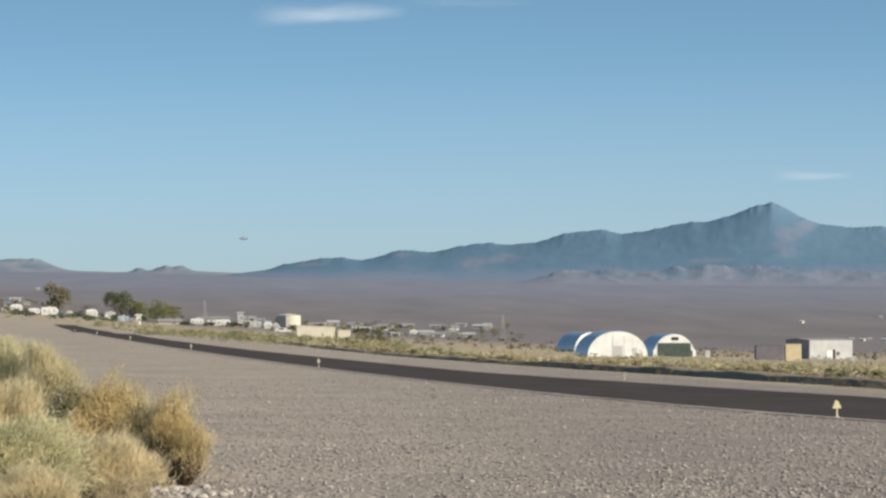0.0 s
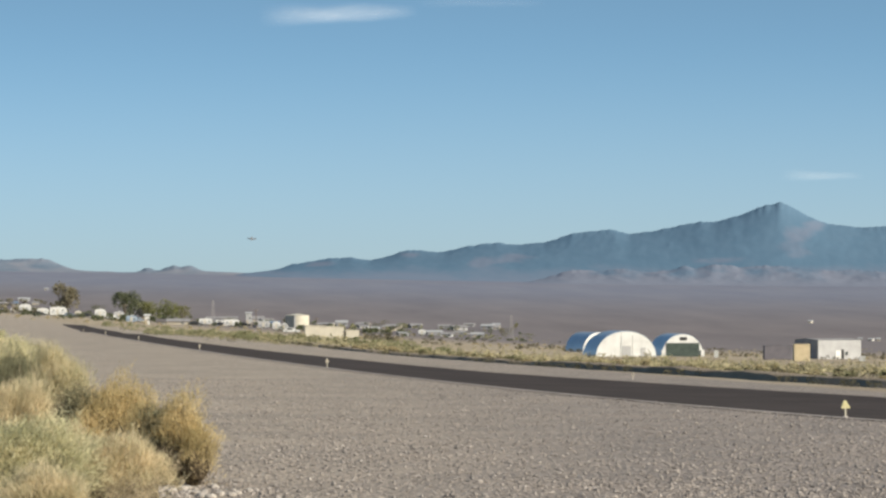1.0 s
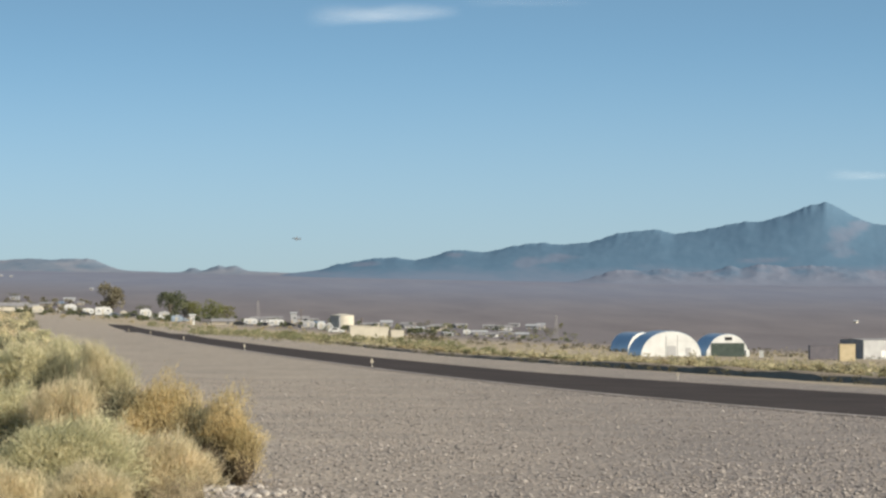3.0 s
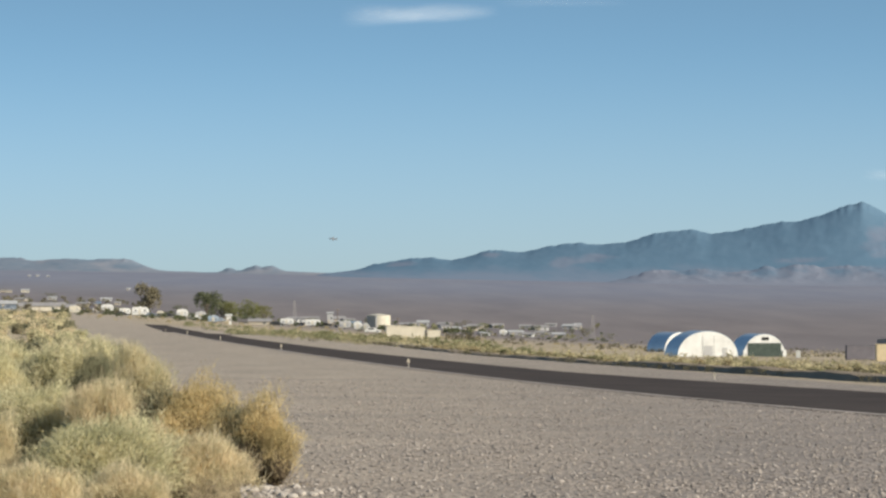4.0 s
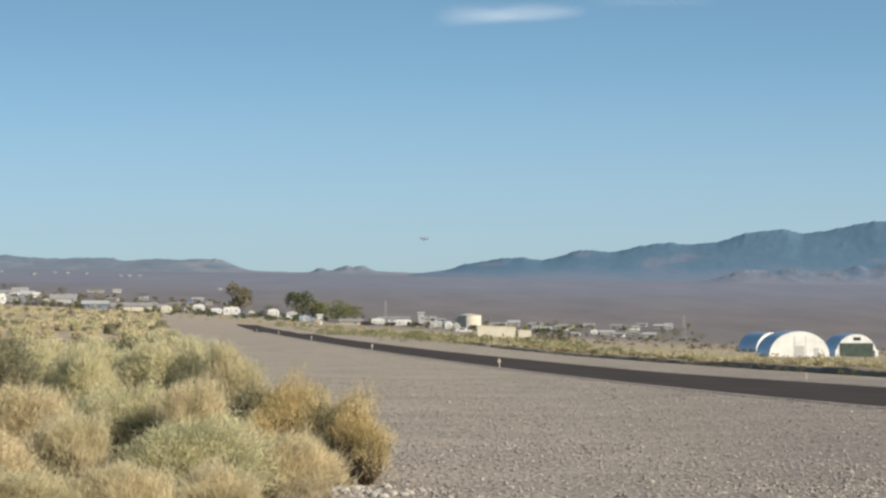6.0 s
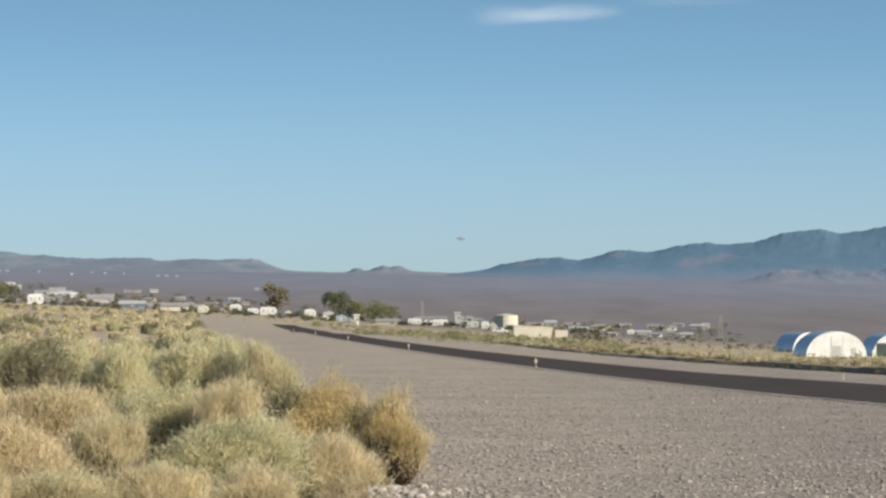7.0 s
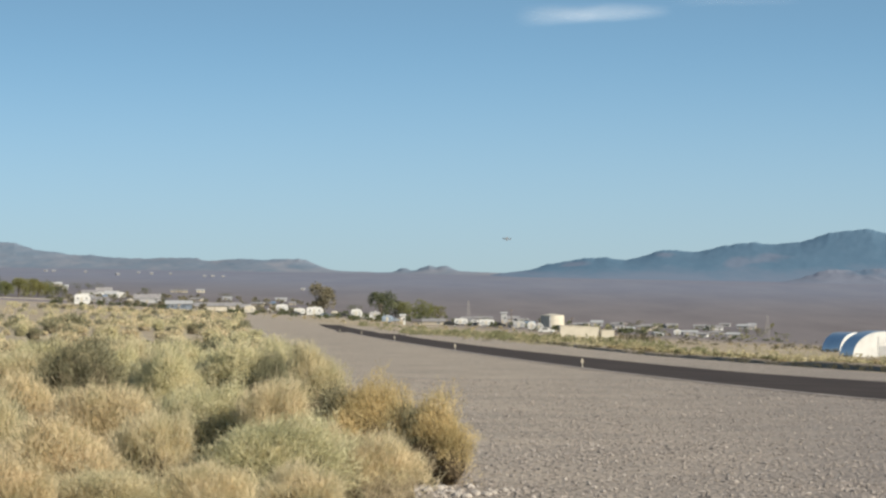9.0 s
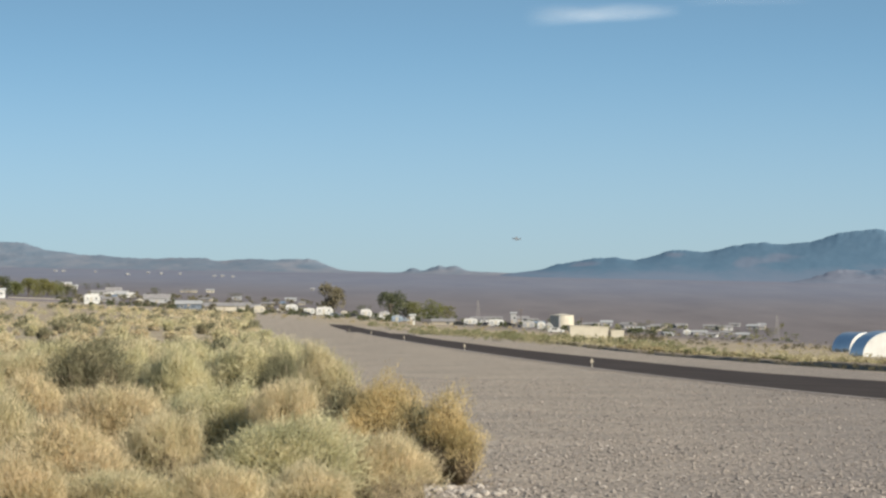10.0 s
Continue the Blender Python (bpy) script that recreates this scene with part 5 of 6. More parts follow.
# ---------------------------------------------------------------- the village
box_wall(place(0.158, 720, 4), 8.3, 2.7, CREAM, "long pale block building beside a cream water tank")
box_wall(place(0.639, 720, 4), 2.8, 2.2, CREAM, "short pale block building at the end of a longer one")
water_tank(place(-0.298, 1250, 0), 8.8, 5.0, "cream cylindrical steel water tank in the village")
tree(place(-4.206, 1485, 0), 13.2, 9.5, LEAF_BROWN, 61, "tall thin brownish tree with an open crown", 0.16, 2600)
tree(place(-3.227, 1448, 0), 10.9, 12.2, LEAF_TREE, 62, "broad dark green tree among parked trailers", 0.1, 2600)
tree(place(-2.977, 1480, 0), 8.0, 9.9, LEAF_TREE, 63, "dense olive-green tree in the desert village", 0.1, 2600)
tree(place(-3.688, 1440, 0), 4.8, 7.3, LEAF_TREE, 68, "low dark green tree behind a trailer", 0.1, 900)
tree(place(-2.804, 1475, 0), 6.9, 9.4, LEAF_LIGHT, 64, "lighter green tree in the village", 0.1, 2600)
tree(place(-2.535, 1457, 0), 8.3, 11.3, LEAF_LIGHT, 65, "broad light green tree in the village", 0.1, 2600)
tree(place(-2.266, 1462, 0), 5.9, 8.3, LEAF_LIGHT, 66, "low light green tree in the village", 0.1, 2600)
tree(place(-10.295, 1669, 0), 9.8, 9.5, LEAF_TREE, 70, "tall green tree in a windbreak row", 0.08, 2600)
tree(place(-10.007, 1786, 0), 10.5, 10.2, LEAF_LIGHT, 71, "tall green tree in a windbreak row", 0.08, 2600)
tree(place(-9.777, 1814, 0), 10.6, 10.4, LEAF_TREE, 72, "tall green tree in a windbreak row", 0.08, 2600)
tree(place(-9.575, 1831, 0), 10.2, 10.5, LEAF_LIGHT, 73, "tall green tree in a windbreak row", 0.08, 2600)
tree(place(-9.354, 1848, 0), 9.7, 10.5, LEAF_LIGHT, 74, "tall green tree in a windbreak row", 0.08, 2600)
tree(place(-9.181, 1859, 0), 9.5, 10.6, LEAF_LIGHT, 75, "tall green tree in a windbreak row", 0.08, 2600)
tree(place(-9.027, 1876, 0), 9.3, 10.7, LEAF_LIGHT, 76, "tall green tree in a windbreak row", 0.08, 2600)
tree(place(-8.874, 1888, 0), 8.8, 10.8, LEAF_LIGHT, 77, "tall green tree in a windbreak row", 0.08, 2600)
tree(place(-8.720, 1900, 0), 7.6, 10.8, LEAF_TREE, 78, "tall green tree in a windbreak row", 0.08, 2600)
tree(place(-7.212, 2045, 0), 5.5, 6.2, LEAF_TREE, 90, "low dark tree among the houses", 0.1, 900)
tree(place(-5.877, 1971, 0), 4.3, 8.6, LEAF_TREE, 91, "low dark tree among the houses", 0.1, 900)
tree(place(-8.374, 2264, 0), 3.8, 7.6, LEAF_TREE, 92, "low dark tree among the houses", 0.1, 900)
tree(place(-7.990, 2271, 0), 4.6, 9.2, LEAF_TREE, 93, "low dark tree among the houses", 0.1, 900)
tree(place(-6.886, 1280, 0), 3.4, 2.2, LEAF_TREE, 94, "low dark tree among the houses", 0.1, 900)
tree(place(-6.646, 2196, 0), 3.3, 11.1, LEAF_TREE, 95, "low dark tree among the houses", 0.1, 900)
tree(place(-4.754, 1404, 0), 3.8, 3.8, LEAF_TREE, 96, "low dark tree among the houses", 0.1, 900)
tree(place(-5.013, 1638, 0), 2.8, 3.9, LEAF_TREE, 97, "low dark tree among the houses", 0.1, 900)
tree(place(-3.957, 1404, 0), 2.1, 3.3, LEAF_TREE, 98, "low dark tree among the houses", 0.1, 900)
tree(place(2.382, 1453, 0), 3.9, 4.4, LEAF_TREE, 99, "low dark tree among the houses", 0.1, 900)
tree(place(1.085, 1480, 0), 2.5, 5.0, LEAF_TREE, 100, "low dark tree among the houses", 0.1, 900)
tree(place(1.517, 1345, 0), 2.0, 5.0, LEAF_TREE, 101, "low dark tree among the houses", 0.1, 900)
tree(place(3.246, 1489, 0), 2.5, 7.5, LEAF_TREE, 102, "low dark tree among the houses", 0.1, 900)
tree(place(-8.182, 2285, 0), 4.2, 6.9, LEAF_TREE, 103, "low dark tree among the houses", 0.1, 900)
tree(place(-1.412, 1466, 0), 2.0, 3.9, LEAF_TREE, 104, "low dark tree among the houses", 0.1, 900)
tree(place(-1.988, 1160, 0), 1.9, 3.5, LEAF_TREE, 105, "low dark tree among the houses", 0.1, 900)
tree(place(-0.595, 938, 0), 1.9, 2.8, LEAF_TREE, 106, "low dark tree among the houses", 0.1, 900)
tree(place(3.630, 1379, 0), 2.3, 6.0, LEAF_TREE, 107, "low dark tree among the houses", 0.1, 900)
box_wall(place(-9.114, 1226, 3), 24.7, 1.3, DUSTY, "long low dusty grey wall before a row of trees", 0.4)
house(place(2.460, 1431, -1), 4.5, 7, 1.1, 0.6, GREY, ROOF, "low pale house with a grey roof in the village")
tree(place(-0.791, 1448, 0), 2.1, 4.5, LEAF_TREE, 201, "low dusty tree between village houses", 0.06, 900)
tree(place(1.205, 1550, 0), 3.2, 5.2, LEAF_BROWN, 202, "low dusty tree between village houses", 0.06, 900)
house(place(-1.520, 1139, 13), 1.8, 7, 1.1, 0.5, GREY, DARKROOF, "small desert house with a dark roof in the village")
tree(place(-5.313, 1853, 0), 3.4, 3.6, LEAF_TREE, 204, "low dusty tree between village houses", 0.06, 900)
tree(place(2.093, 1387, 0), 2.3, 3.0, LEAF_LIGHT, 205, "low dusty tree between village houses", 0.06, 900)
house(place(-0.718, 1354, -5), 4.4, 7, 1.4, 0.8, WHITE, GALV, "low white house with a shallow roof in the village")
tree(place(-5.469, 1480, 0), 1.6, 4.8, LEAF_BROWN, 207, "low dusty tree between village houses", 0.06, 900)
tree(place(2.175, 1560, 0), 1.7, 2.7, LEAF_TREE, 208, "low dusty tree between village houses", 0.06, 900)
tree(place(2.715, 1404, 0), 1.8, 3.0, LEAF_BROWN, 209, "low dusty tree between village houses", 0.06, 900)
tree(place(2.988, 1457, 0), 3.1, 2.6, LEAF_TREE, 210, "low dusty tree between village houses", 0.06, 900)
tree(place(-0.275, 1555, 0), 3.3, 2.5, LEAF_TREE, 211, "low dusty tree between village houses", 0.06, 900)
tree(place(-5.564, 1814, 0), 2.1, 5.7, LEAF_TREE, 212, "low dusty tree between village houses", 0.06, 900)
tree(place(-7.107, 1825, 0), 2.0, 4.3, LEAF_BROWN, 213, "low dusty tree between village houses", 0.06, 900)
tree(place(-5.529, 1494, 0), 2.8, 5.0, LEAF_BROWN, 214, "low dusty tree between village houses", 0.06, 900)
tree(place(-8.331, 1953, 0), 3.1, 3.8, LEAF_BROWN, 215, "low dusty tree between village houses", 0.06, 900)
tree(place(-5.611, 1457, 0), 2.2, 4.5, LEAF_BROWN, 216, "low dusty tree between village houses", 0.06, 900)
tree(place(-6.392, 1485, 0), 2.8, 4.1, LEAF_LIGHT, 217, "low dusty tree between village houses", 0.06, 900)
tree(place(-5.785, 1814, 0), 2.4, 5.6, LEAF_TREE, 218, "low dusty tree between village houses", 0.06, 900)
tree(place(-0.701, 1349, 0), 1.7, 3.1, LEAF_TREE, 219, "low dusty tree between village houses", 0.06, 900)
tree(place(3.158, 1560, 0), 1.7, 4.2, LEAF_TREE, 220, "low dusty tree between village houses", 0.06, 900)
house(place(-8.372, 1803, -6), 4.6, 7, 1.4, 0.8, BEIGE, ROOF, "low pale house with a grey roof in the village")
house(place(0.070, 1440, 2), 2.6, 7, 1.3, 0.7, BEIGE, ROOF, "small desert house with a dark roof in the village")
tree(place(3.327, 1569, 0), 2.6, 5.0, LEAF_BROWN, 223, "low dusty tree between village houses", 0.06, 900)
tree(place(-0.057, 1418, 0), 2.1, 3.9, LEAF_TREE, 224, "low dusty tree between village houses", 0.06, 900)
house(place(-6.370, 1917, -14), 6.2, 7, 1.4, 0.8, BEIGE, ROOF, "low white house with a shallow roof in the village")
tree(place(0.090, 1211, 0), 1.6, 2.9, LEAF_LIGHT, 226, "low dusty tree between village houses", 0.06, 900)
house(place(-7.372, 1900, -7), 2.9, 7, 1.3, 0.8, GREY, ROOF, "low pale house with a grey roof in the village")
house(place(-5.635, 1786, 6), 2.7, 7, 1.5, 0.9, GREY, ROOF, "small desert house with a dark roof in the village")
house(place(-6.601, 1732, 7), 4.1, 7, 1.5, 0.9, GREY, ROOF, "low white house with a shallow roof in the village")
tree(place(3.176, 1485, 0), 2.9, 2.9, LEAF_BROWN, 230, "low dusty tree between village houses", 0.06, 900)
tree(place(-6.318, 1732, 0), 1.8, 4.2, LEAF_TREE, 231, "low dusty tree between village houses", 0.06, 900)
house(place(-8.139, 1825, -8), 2.9, 7, 1.7, 1.0, GREY, ROOF, "low pale house with a grey roof in the village")
tree(place(-5.706, 1574, 0), 1.9, 2.7, LEAF_TREE, 233, "low dusty tree between village houses", 0.06, 900)
tree(place(1.019, 1522, 0), 2.2, 2.4, LEAF_TREE, 234, "low dusty tree between village houses", 0.06, 900)
tree(place(-5.807, 1453, 0), 2.7, 2.1, LEAF_TREE, 235, "low dusty tree between village houses", 0.06, 900)
tree(place(-0.508, 1489, 0), 2.8, 2.8, LEAF_TREE, 236, "low dusty tree between village houses", 0.06, 900)
house(place(-0.116, 1284, 3), 2.2, 7, 1.0, 0.5, WHITE, ROOF, "small desert house with a dark roof in the village")
tree(place(1.464, 1466, 0), 3.1, 4.5, LEAF_LIGHT, 238, "low dusty tree between village houses", 0.06, 900)
tree(place(-4.723, 1471, 0), 2.1, 3.8, LEAF_TREE, 239, "low dusty tree between village houses", 0.06, 900)
house(place(-5.334, 1836, -14), 6.0, 7, 1.4, 0.8, BEIGE, ROOF, "low white house with a shallow roof in the village")
tree(place(3.420, 1674, 0), 3.4, 2.4, LEAF_LIGHT, 241, "low dusty tree between village houses", 0.06, 900)
tree(place(-7.047, 1871, 0), 3.3, 3.2, LEAF_TREE, 242, "low dusty tree between village houses", 0.06, 900)
house(place(-5.077, 1836, -5), 2.9, 7, 1.7, 1.1, BEIGE, GALV, "low pale house with a grey roof in the village")
house(place(-8.011, 1888, 7), 3.9, 7, 1.6, 1.0, WHITE, DARKROOF, "small desert house with a dark roof in the village")
house(place(1.268, 1440, -13), 2.7, 7, 1.2, 0.7, BEIGE, DARKROOF, "low white house with a shallow roof in the village")
house(place(-0.951, 1132, 8), 1.7, 7, 0.9, 0.4, GREY, DARKROOF, "low pale house with a grey roof in the village")
house(place(-6.320, 1480, 5), 2.5, 7, 1.3, 0.7, GREY, ROOF, "small desert house with a dark roof in the village")
house(place(-7.921, 1888, -3), 3.5, 7, 1.5, 0.9, WHITE, GALV, "low white house with a shallow roof in the village")
house(place(-1.762, 1413, -2), 3.3, 7, 1.2, 0.6, GREY, ROOF, "low pale house with a grey roof in the village")
house(place(-7.877, 1819, 8), 3.2, 7, 1.5, 0.9, GREY, ROOF, "small desert house with a dark roof in the village")
tree(place(-6.231, 1848, 0), 3.1, 4.1, LEAF_TREE, 251, "low dusty tree between village houses", 0.06, 900)
house(place(-7.443, 1633, 8), 4.8, 7, 1.3, 0.8, WHITE, ROOF, "low white house with a shallow roof in the village")
house(place(0.845, 1466, 9), 4.1, 7, 1.2, 0.6, WHITE, ROOF, "low pale house with a grey roof in the village")
tree(place(-8.128, 1888, 0), 3.1, 2.7, LEAF_TREE, 254, "low dusty tree between village houses", 0.06, 900)
house(place(-7.887, 1644, -4), 2.9, 7, 1.3, 0.7, GREY, ROOF, "small desert house with a dark roof in the village")
tree(place(-7.763, 1859, 0), 2.8, 5.2, LEAF_LIGHT, 256, "low dusty tree between village houses", 0.06, 900)
tree(place(-4.923, 1589, 0), 2.8, 2.3, LEAF_TREE, 257, "low dusty tree between village houses", 0.06, 900)
tree(place(-7.728, 1814, 0), 3.8, 2.4, LEAF_TREE, 258, "low dusty tree between village houses", 0.06, 900)
tree(place(-6.904, 1608, 0), 3.1, 3.8, LEAF_TREE, 259, "low dusty tree between village houses", 0.06, 900)
tree(place(1.796, 1462, 0), 2.9, 2.4, LEAF_LIGHT, 260, "low dusty tree between village houses", 0.06, 900)
tree(place(-6.888, 1555, 0), 2.2, 4.6, LEAF_LIGHT, 261, "low dusty tree between village houses", 0.06, 900)
house(place(3.083, 1644, 3), 2.6, 7, 1.5, 0.9, GREY, ROOF, "low white house with a shallow roof in the village")
house(place(-5.699, 1431, 3), 4.3, 7, 1.2, 0.7, WHITE, GALV, "low pale house with a grey roof in the village")
house(place(2.607, 1453, 13), 4.8, 7, 1.1, 0.6, GREY, DARKROOF, "small desert house with a dark roof in the village")
house(place(-8.044, 1711, -8), 4.2, 7, 1.6, 1.0, GREY, ROOF, "low white house with a shallow roof in the village")
house(place(-8.076, 1923, 6), 4.3, 7, 1.3, 0.8, GREY, DARKROOF, "low pale house with a grey roof in the village")
house(place(-0.429, 1480, -9), 2.4, 7, 1.3, 0.7, WHITE, GALV, "small desert house with a dark roof in the village")
tree(place(-5.874, 1770, 0), 3.7, 4.3, LEAF_BROWN, 268, "low dusty tree between village houses", 0.06, 900)
tree(place(-6.943, 1947, 0), 3.3, 4.8, LEAF_TREE, 269, "low dusty tree between village houses", 0.06, 900)
tree(place(-7.991, 1814, 0), 3.6, 4.2, LEAF_TREE, 270, "low dusty tree between village houses", 0.06, 900)
house(place(-0.143, 1164, -12), 1.8, 7, 1.2, 0.6, GREY, ROOF, "low white house with a shallow roof in the village")
house(place(-6.098, 1579, -9), 3.5, 7, 1.5, 0.9, GREY, ROOF, "low pale house with a grey roof in the village")
house(place(1.686, 1560, 14), 2.4, 7, 1.5, 0.9, GREY, ROOF, "small desert house with a dark roof in the village")
house(place(1.189, 1471, -4), 2.5, 7, 1.3, 0.7, BEIGE, ROOF, "low white house with a shallow roof in the village")
house(place(-7.082, 1770, 10), 3.6, 7, 1.4, 0.8, WHITE, ROOF, "low pale house with a grey roof in the village")
house(place(2.192, 1608, -3), 5.4, 7, 1.4, 0.8, GREY, ROOF, "small desert house with a dark roof in the village")
tree(place(3.267, 1457, 0), 1.5, 4.3, LEAF_LIGHT, 277, "low dusty tree between village houses", 0.06, 900)
trailer(place(-4.341, 1219, 0), 6.1, 3.3, WHITE, "white travel trailer parked in the desert village")
trailer(place(-4.600, 1245, 0), 4.2, 2.5, WHITE, "weathered white travel trailer parked among trees")
trailer(place(-4.917, 1503, 0), 4.5, 3.0, WHITE, "pale travel trailer parked at the edge of the village")
trailer(place(-3.630, 1211, 0), 4.1, 3.3, WHITE, "white travel trailer parked in the desert village")
trailer(place(-4.005, 1396, 0), 2.8, 2.1, CREAM, "weathered white travel trailer parked among trees")
trailer(place(-3.313, 1197, 0), 4.0, 2.8, GREY, "pale travel trailer parked at the edge of the village")
trailer(place(-3.102, 1013, 0), 3.4, 2.2, GALV, "white travel trailer parked in the desert village")
trailer(place(-1.854, 1108, 0), 4.5, 2.2, WHITE, "weathered white travel trailer parked among trees")
trailer(place(-1.412, 1125, 0), 5.3, 2.3, WHITE, "pale travel trailer parked at the edge of the village")
trailer(place(-8.278, 1118, 0), 5.3, 3.8, WHITE, "white rounded camper parked on bare ground")
trailer(place(-7.625, 1923, 0), 5.2, 3.2, WHITE, "weathered white travel trailer parked among trees")
trailer(place(-7.472, 1608, 0), 3.2, 2.2, CREAM, "pale travel trailer parked at the edge of the village")
trailer(place(-4.888, 1508, 0), 5.1, 3.3, WHITE, "white travel trailer parked in the desert village")
trailer(place(-5.445, 1132, 0), 3.8, 2.7, CREAM, "weathered white travel trailer parked among trees")
trailer(place(-5.090, 1265, 0), 2.5, 1.9, WHITE, "pale travel trailer parked at the edge of the village")
trailer(place(1.825, 1245, 0), 2.9, 2.1, WHITE, "white travel trailer parked in the desert village")
trailer(place(-0.864, 1084, 0), 4.0, 2.5, GREY, "weathered white travel trailer parked among trees")
trailer(place(-0.653, 1019, 0), 2.4, 2.6, WHITE, "pale travel trailer parked at the edge of the village")
trailer(place(-0.519, 1010, 0), 2.4, 2.2, GREY, "white travel trailer parked in the desert village")
house(place(-9.853, 1579, 0), 6.4, 7, 4.2, 0.7, WHITE, WHITE, "low pale house with a grey roof in the village")
house(place(-8.711, 2394, 0), 7.2, 7, 2.1, 1.1, CREAM, WHITE, "small desert house with a dark roof in the village")
house(place(-8.567, 2250, 0), 3.8, 7, 2.3, 0.8, WHITE, WHITE, "low white house with a shallow roof in the village")
house(place(-8.163, 1900, 0), 8.3, 7, 3.1, 1.5, WHITE, ROOF, "low pale house with a grey roof in the village")
house(place(-7.913, 1965, 0), 9.2, 7, 3.0, 2.6, WHITE, ROOF, "small desert house with a dark roof in the village")
house(place(-7.779, 1929, 0), 7.8, 7, 2.3, 1.9, WHITE, GREY, "low white house with a shallow roof in the village")
house(place(-7.184, 1732, 0), 13.4, 7, 2.7, 2.3, GREY, ROOF, "low pale house with a grey roof in the village")
house(place(-6.646, 1242, 0), 9.6, 7, 2.2, 1.2, BLUEGREY, GREY, "small desert house with a dark roof in the village")
house(place(-6.041, 1257, 0), 15.2, 7, 2.0, 1.3, CREAM, ROOF, "long low cream building with a grey roof")
house(place(-6.281, 2278, 0), 5.4, 7, 2.0, 0.7, CREAM, GREY, "low pale house with a grey roof in the village")
house(place(-6.646, 2250, 0), 11.3, 7, 1.5, 0.8, BEIGE, ROOF, "small desert house with a dark roof in the village")
house(place(-5.829, 1996, 0), 5.4, 7, 1.6, 0.8, GREY, GREY, "low white house with a shallow roof in the village")
house(place(-4.917, 2020, 0), 6.8, 7, 1.6, 0.8, GREY, GREY, "low pale house with a grey roof in the village")
house(place(-4.725, 1894, 0), 3.8, 7, 1.5, 0.8, BEIGE, ROOF, "small desert house with a dark roof in the village")
house(place(-5.532, 1296, 0), 4.4, 7, 2.1, 1.1, BEIGE, ROOF, "low white house with a shallow roof in the village")
house(place(-1.124, 1431, 0), 2.4, 2, 4.7, 0.5, GREY, GREY, "narrow grey upright shed in the village")
house(place(-1.460, 1485, 0), 7.5, 7, 1.7, 0.8, HAZED, ROOF, "small desert house with a dark roof in the village")
house(place(-1.729, 1475, 0), 5.5, 7, 1.5, 0.7, HAZED, ROOF, "low white house with a shallow roof in the village")
house(place(-2.324, 1051, 0), 7.1, 7, 1.4, 0.8, BEIGE, ROOF, "low pale house with a grey roof in the village")
house(place(-2.612, 1001, 0), 2.4, 7, 1.2, 0.8, BEIGE, DARKROOF, "small desert house with a dark roof in the village")
house(place(-2.843, 961, 0), 1.3, 2, 3.0, 0.3, WHITE, WHITE, "narrow white pump house in the scrub")
house(place(-0.980, 1512, 0), 6.1, 7, 1.7, 1.3, GREY, ROOF, "low pale house with a grey roof in the village")
house(place(0.173, 1457, -15), 5.4, 7, 1.4, 0.7, BEIGE, ROOF, "small desert house with a dark roof in the village")
house(place(0.461, 1512, 2), 5.1, 7, 1.9, 1.0, HAZED, GREY, "low white house with a shallow roof in the village")
house(place(0.797, 1489, -11), 5.5, 7, 1.8, 0.9, GREY, ROOF, "low pale house with a grey roof in the village")
house(place(1.037, 1400, 6), 3.3, 7, 1.4, 0.7, WHITE, GREY, "small desert house with a dark roof in the village")
house(place(1.325, 1503, -7), 6.6, 7, 1.6, 0.8, BEIGE, ROOF, "low white house with a shallow roof in the village")
house(place(2.046, 1341, 10), 5.9, 7, 1.5, 0.7, HAZED, GREY, "low pale house with a grey roof in the village")
house(place(2.238, 1265, -3), 4.2, 7, 1.3, 0.6, WHITE, ROOF, "small desert house with a dark roof in the village")
house(place(2.478, 1560, 14), 6.8, 7, 1.8, 0.9, GREY, ROOF, "low white house with a shallow roof in the village")
house(place(2.766, 1337, 1), 4.9, 7, 1.5, 0.7, HAZED, GREY, "low pale house with a grey roof in the village")
house(place(2.920, 1659, -12), 5.6, 7, 1.7, 0.9, GREY, GREY, "small desert house with a dark roof in the village")
house(place(3.092, 1674, 5), 3.9, 7, 2.1, 1.1, CREAM, HAZED, "low white house with a shallow roof in the village")
house(place(1.709, 1589, -8), 4.8, 7, 1.5, 0.7, GREY, ROOF, "low pale house with a grey roof in the village")
house(place(1.517, 1164, 9), 3.1, 7, 1.1, 0.5, WHITE, GREY, "small desert house with a dark roof in the village")
house(place(2.622, 1727, -4), 5.2, 7, 1.4, 0.7, HAZED, ROOF, "low white house with a shallow roof in the village")
house(place(-0.788, 1489, 13), 5.0, 7, 1.6, 0.8, GREY, ROOF, "low pale house with a grey roof in the village")
house(place(8.394, 2039, -12), 1.7, 6, 1.5, 0.6, CREAM, GREY, "far pale house on the valley floor")
house(place(9.248, 1589, 1), 1.7, 6, 1.1, 0.4, GREY, GREY, "far pale house on the valley floor")
house(place(9.412, 1574, -10), 2.0, 6, 1.1, 0.4, WHITE, GREY, "far pale house on the valley floor")
house(place(9.556, 1579, 3), 1.5, 6, 1.2, 0.5, CREAM, GREY, "far pale house on the valley floor")
house(place(9.777, 1579, -8), 2.3, 6, 1.1, 0.4, GREY, GREY, "far pale house on the valley floor")
house(place(9.738, 2209, 5), 2.3, 6, 1.2, 0.5, WHITE, GREY, "far pale house on the valley floor")
house(place(9.969, 1584, -6), 2.6, 6, 1.2, 0.5, CREAM, GREY, "far pale house on the valley floor")
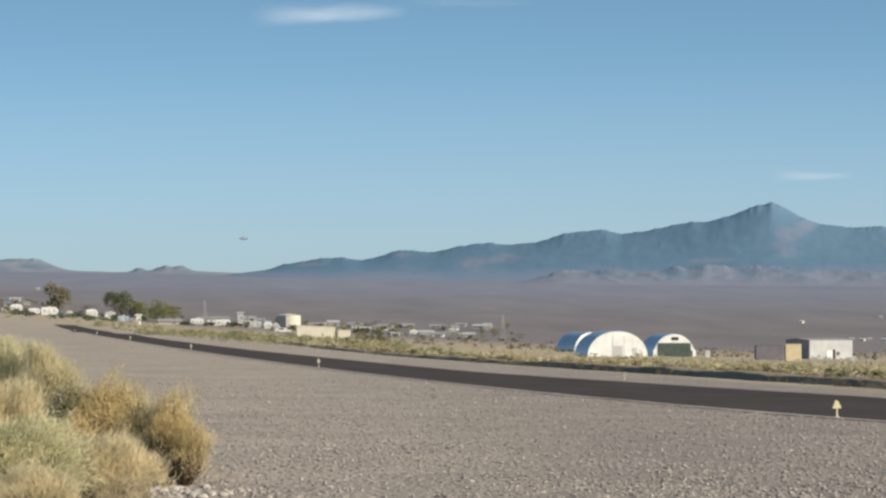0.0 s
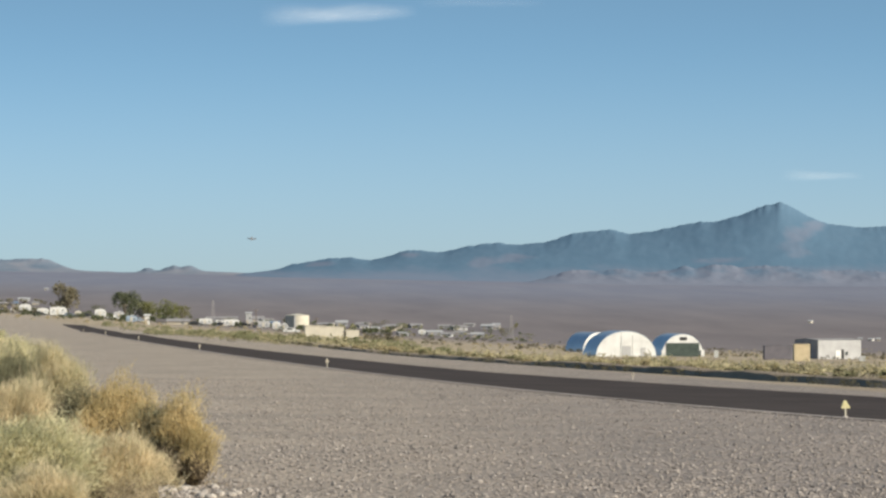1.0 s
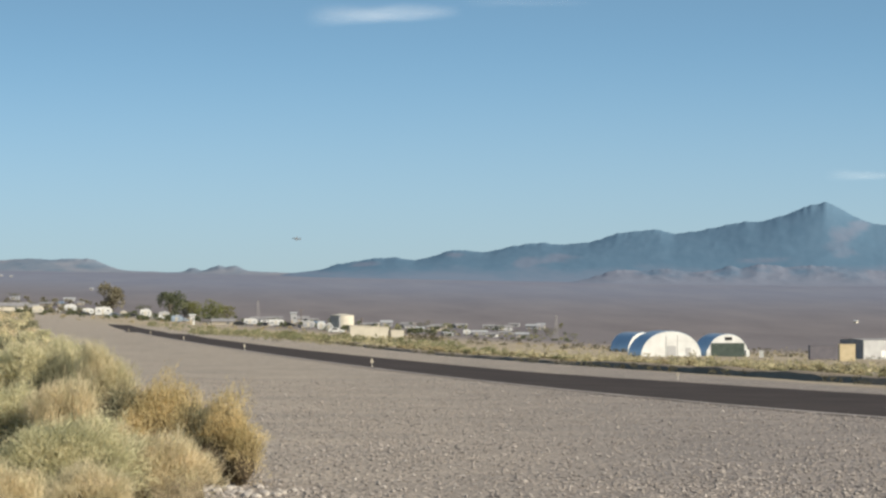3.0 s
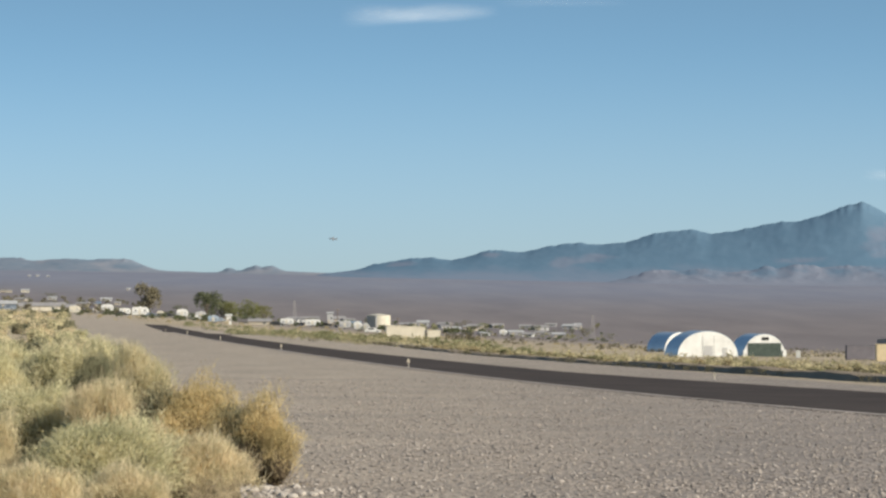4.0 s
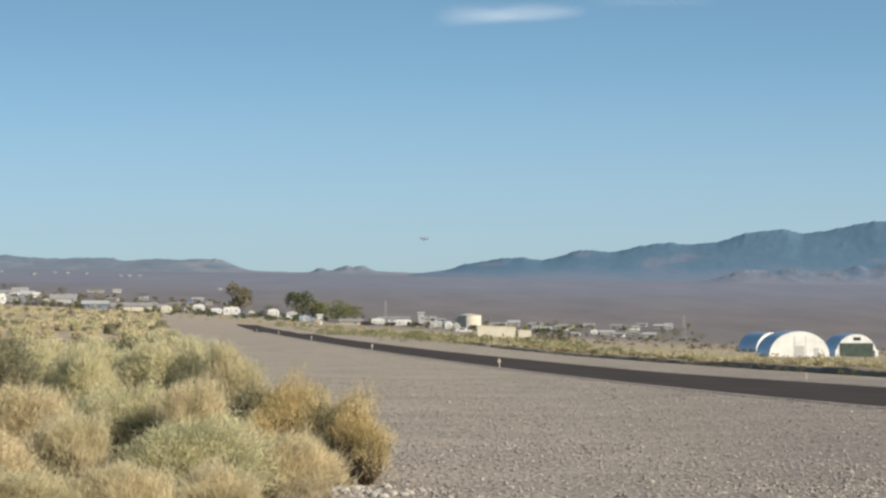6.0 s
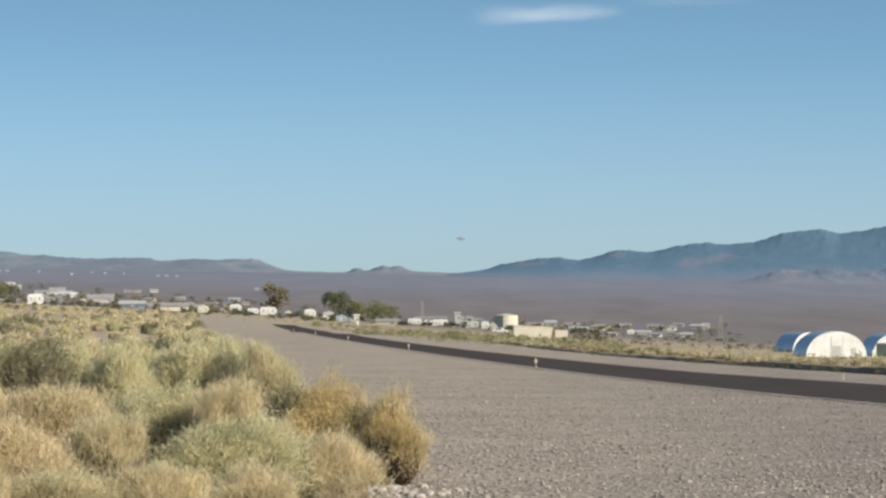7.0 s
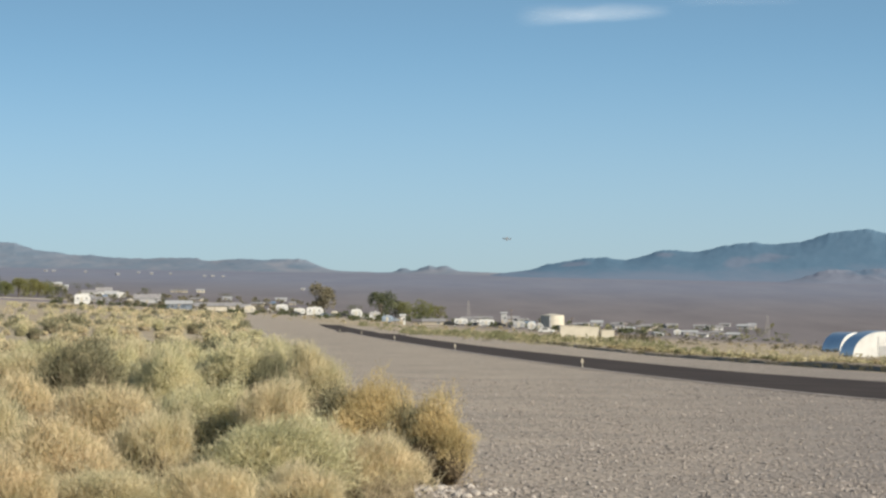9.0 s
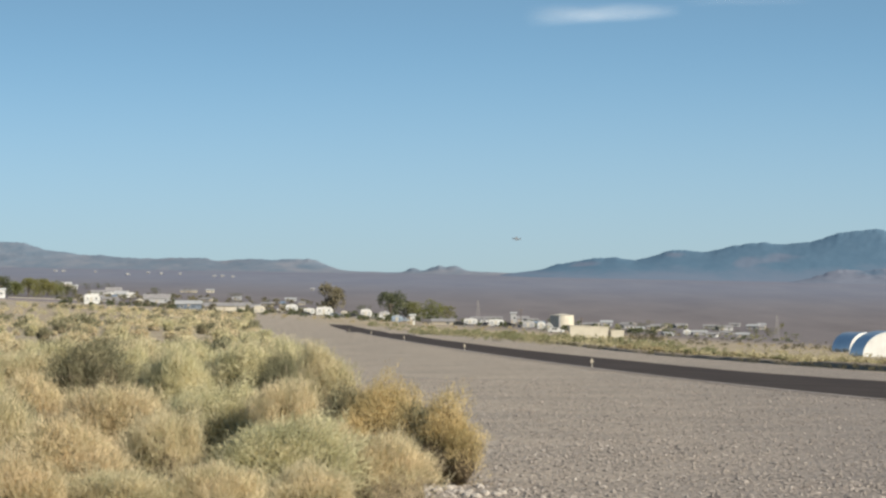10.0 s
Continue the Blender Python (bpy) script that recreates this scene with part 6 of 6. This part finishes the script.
house(place(-7.107, 3685, 7), 2.7, 6, 1.8, 0.8, HAZED, GREY, "far pale house on the valley floor")
house(place(-6.214, 3518, -4), 2.9, 6, 1.5, 0.6, HAZED, GREY, "far pale house on the valley floor")
house(place(-6.070, 3540, 9), 3.7, 6, 1.5, 0.6, HAZED, GREY, "far pale house on the valley floor")
house(place(-5.897, 3497, -2), 2.9, 6, 1.5, 0.6, HAZED, GREY, "far pale house on the valley floor")
house(place(-7.673, 3529, 11), 3.7, 6, 1.5, 0.6, HAZED, GREY, "far pale house on the valley floor")
house(place(-8.759, 3800, 0), 4.0, 6, 1.6, 0.6, HAZED, GREY, "far pale house on the valley floor")
house(place(-8.903, 3800, -11), 3.2, 6, 1.6, 0.6, HAZED, GREY, "far pale house on the valley floor")
house(place(-8.221, 3800, 2), 2.4, 6, 1.6, 0.6, HAZED, GREY, "far pale house on the valley floor")
house(place(-7.337, 3800, -9), 2.4, 6, 1.6, 0.6, HAZED, GREY, "far pale house on the valley floor")
house(place(-6.790, 3730, 4), 2.3, 6, 1.5, 0.6, HAZED, GREY, "far pale house on the valley floor")
house(place(-4.552, 2561, -7), 2.1, 6, 1.6, 0.6, HAZED, GREY, "far pale house on the valley floor")
small_car(place(-6.982, 1721, -25), WHITE, "white car parked between trailers in the village")
small_car(place(-6.550, 1175, 12), BLUEGREY, "blue-grey car parked between trailers in the village")
small_car(place(-3.861, 1245, -1), DARK, "black car parked between trailers in the village")
small_car(place(-3.429, 1171, -14), WHITE, "white car parked between trailers in the village")
small_car(place(-2.996, 1101, 23), BLUEGREY, "blue-grey car parked between trailers in the village")
small_car(place(-1.604, 1257, 10), WHITE, "white car parked between trailers in the village")
small_car(place(-0.403, 912, -3), WHITE, "white car parked between trailers in the village")
small_car(place(-7.366, 1531, -16), GREY, "grey car parked between trailers in the village")
small_car(place(-4.629, 1150, 21), DARK, "black car parked between trailers in the village")
small_car(place(-4.149, 1219, 8), BLUEGREY, "blue-grey car parked between trailers in the village")
small_car(place(-2.036, 1004, -5), DARK, "black car parked between trailers in the village")
small_car(place(-1.220, 1125, -18), DARK, "black car parked between trailers in the village")
pole(place(-0.999, 1400, 20), 6.6, "weathered wooden utility pole in the village")
pole(place(-3.217, 1223, 20), 5.7, "weathered wooden utility pole in the village")
pole(place(0.941, 1375, 20), 3.7, "weathered wooden utility pole in the village")
pole(place(-6.550, 1444, 20), 3.4, "weathered wooden utility pole in the village")
pole(place(-5.109, 1257, 20), 4.6, "weathered wooden utility pole in the village")
pole(place(-9.815, 1808, 20), 6.1, "weathered wooden utility pole in the village")
pole(place(0.029, 1404, 20), 4.2, "weathered wooden utility pole in the village")
pole(place(-5.781, 1503, 20), 3.5, "weathered wooden utility pole in the village")
lattice_mast(place(-1.729, 1526, 20), 8.7, "thin steel lattice mast rising above the village", ROOF)
lattice_mast(place(3.342, 1333, 20), 9.4, "thin steel lattice mast rising above the village", ROOF)

aircraft(Matrix.Translation((-45.1, 2399.6, 54.9)) @ Matrix.Rotation(radians(8), 4, "Y") @ Matrix.Rotation(radians(24), 4, "X"), 7.0)
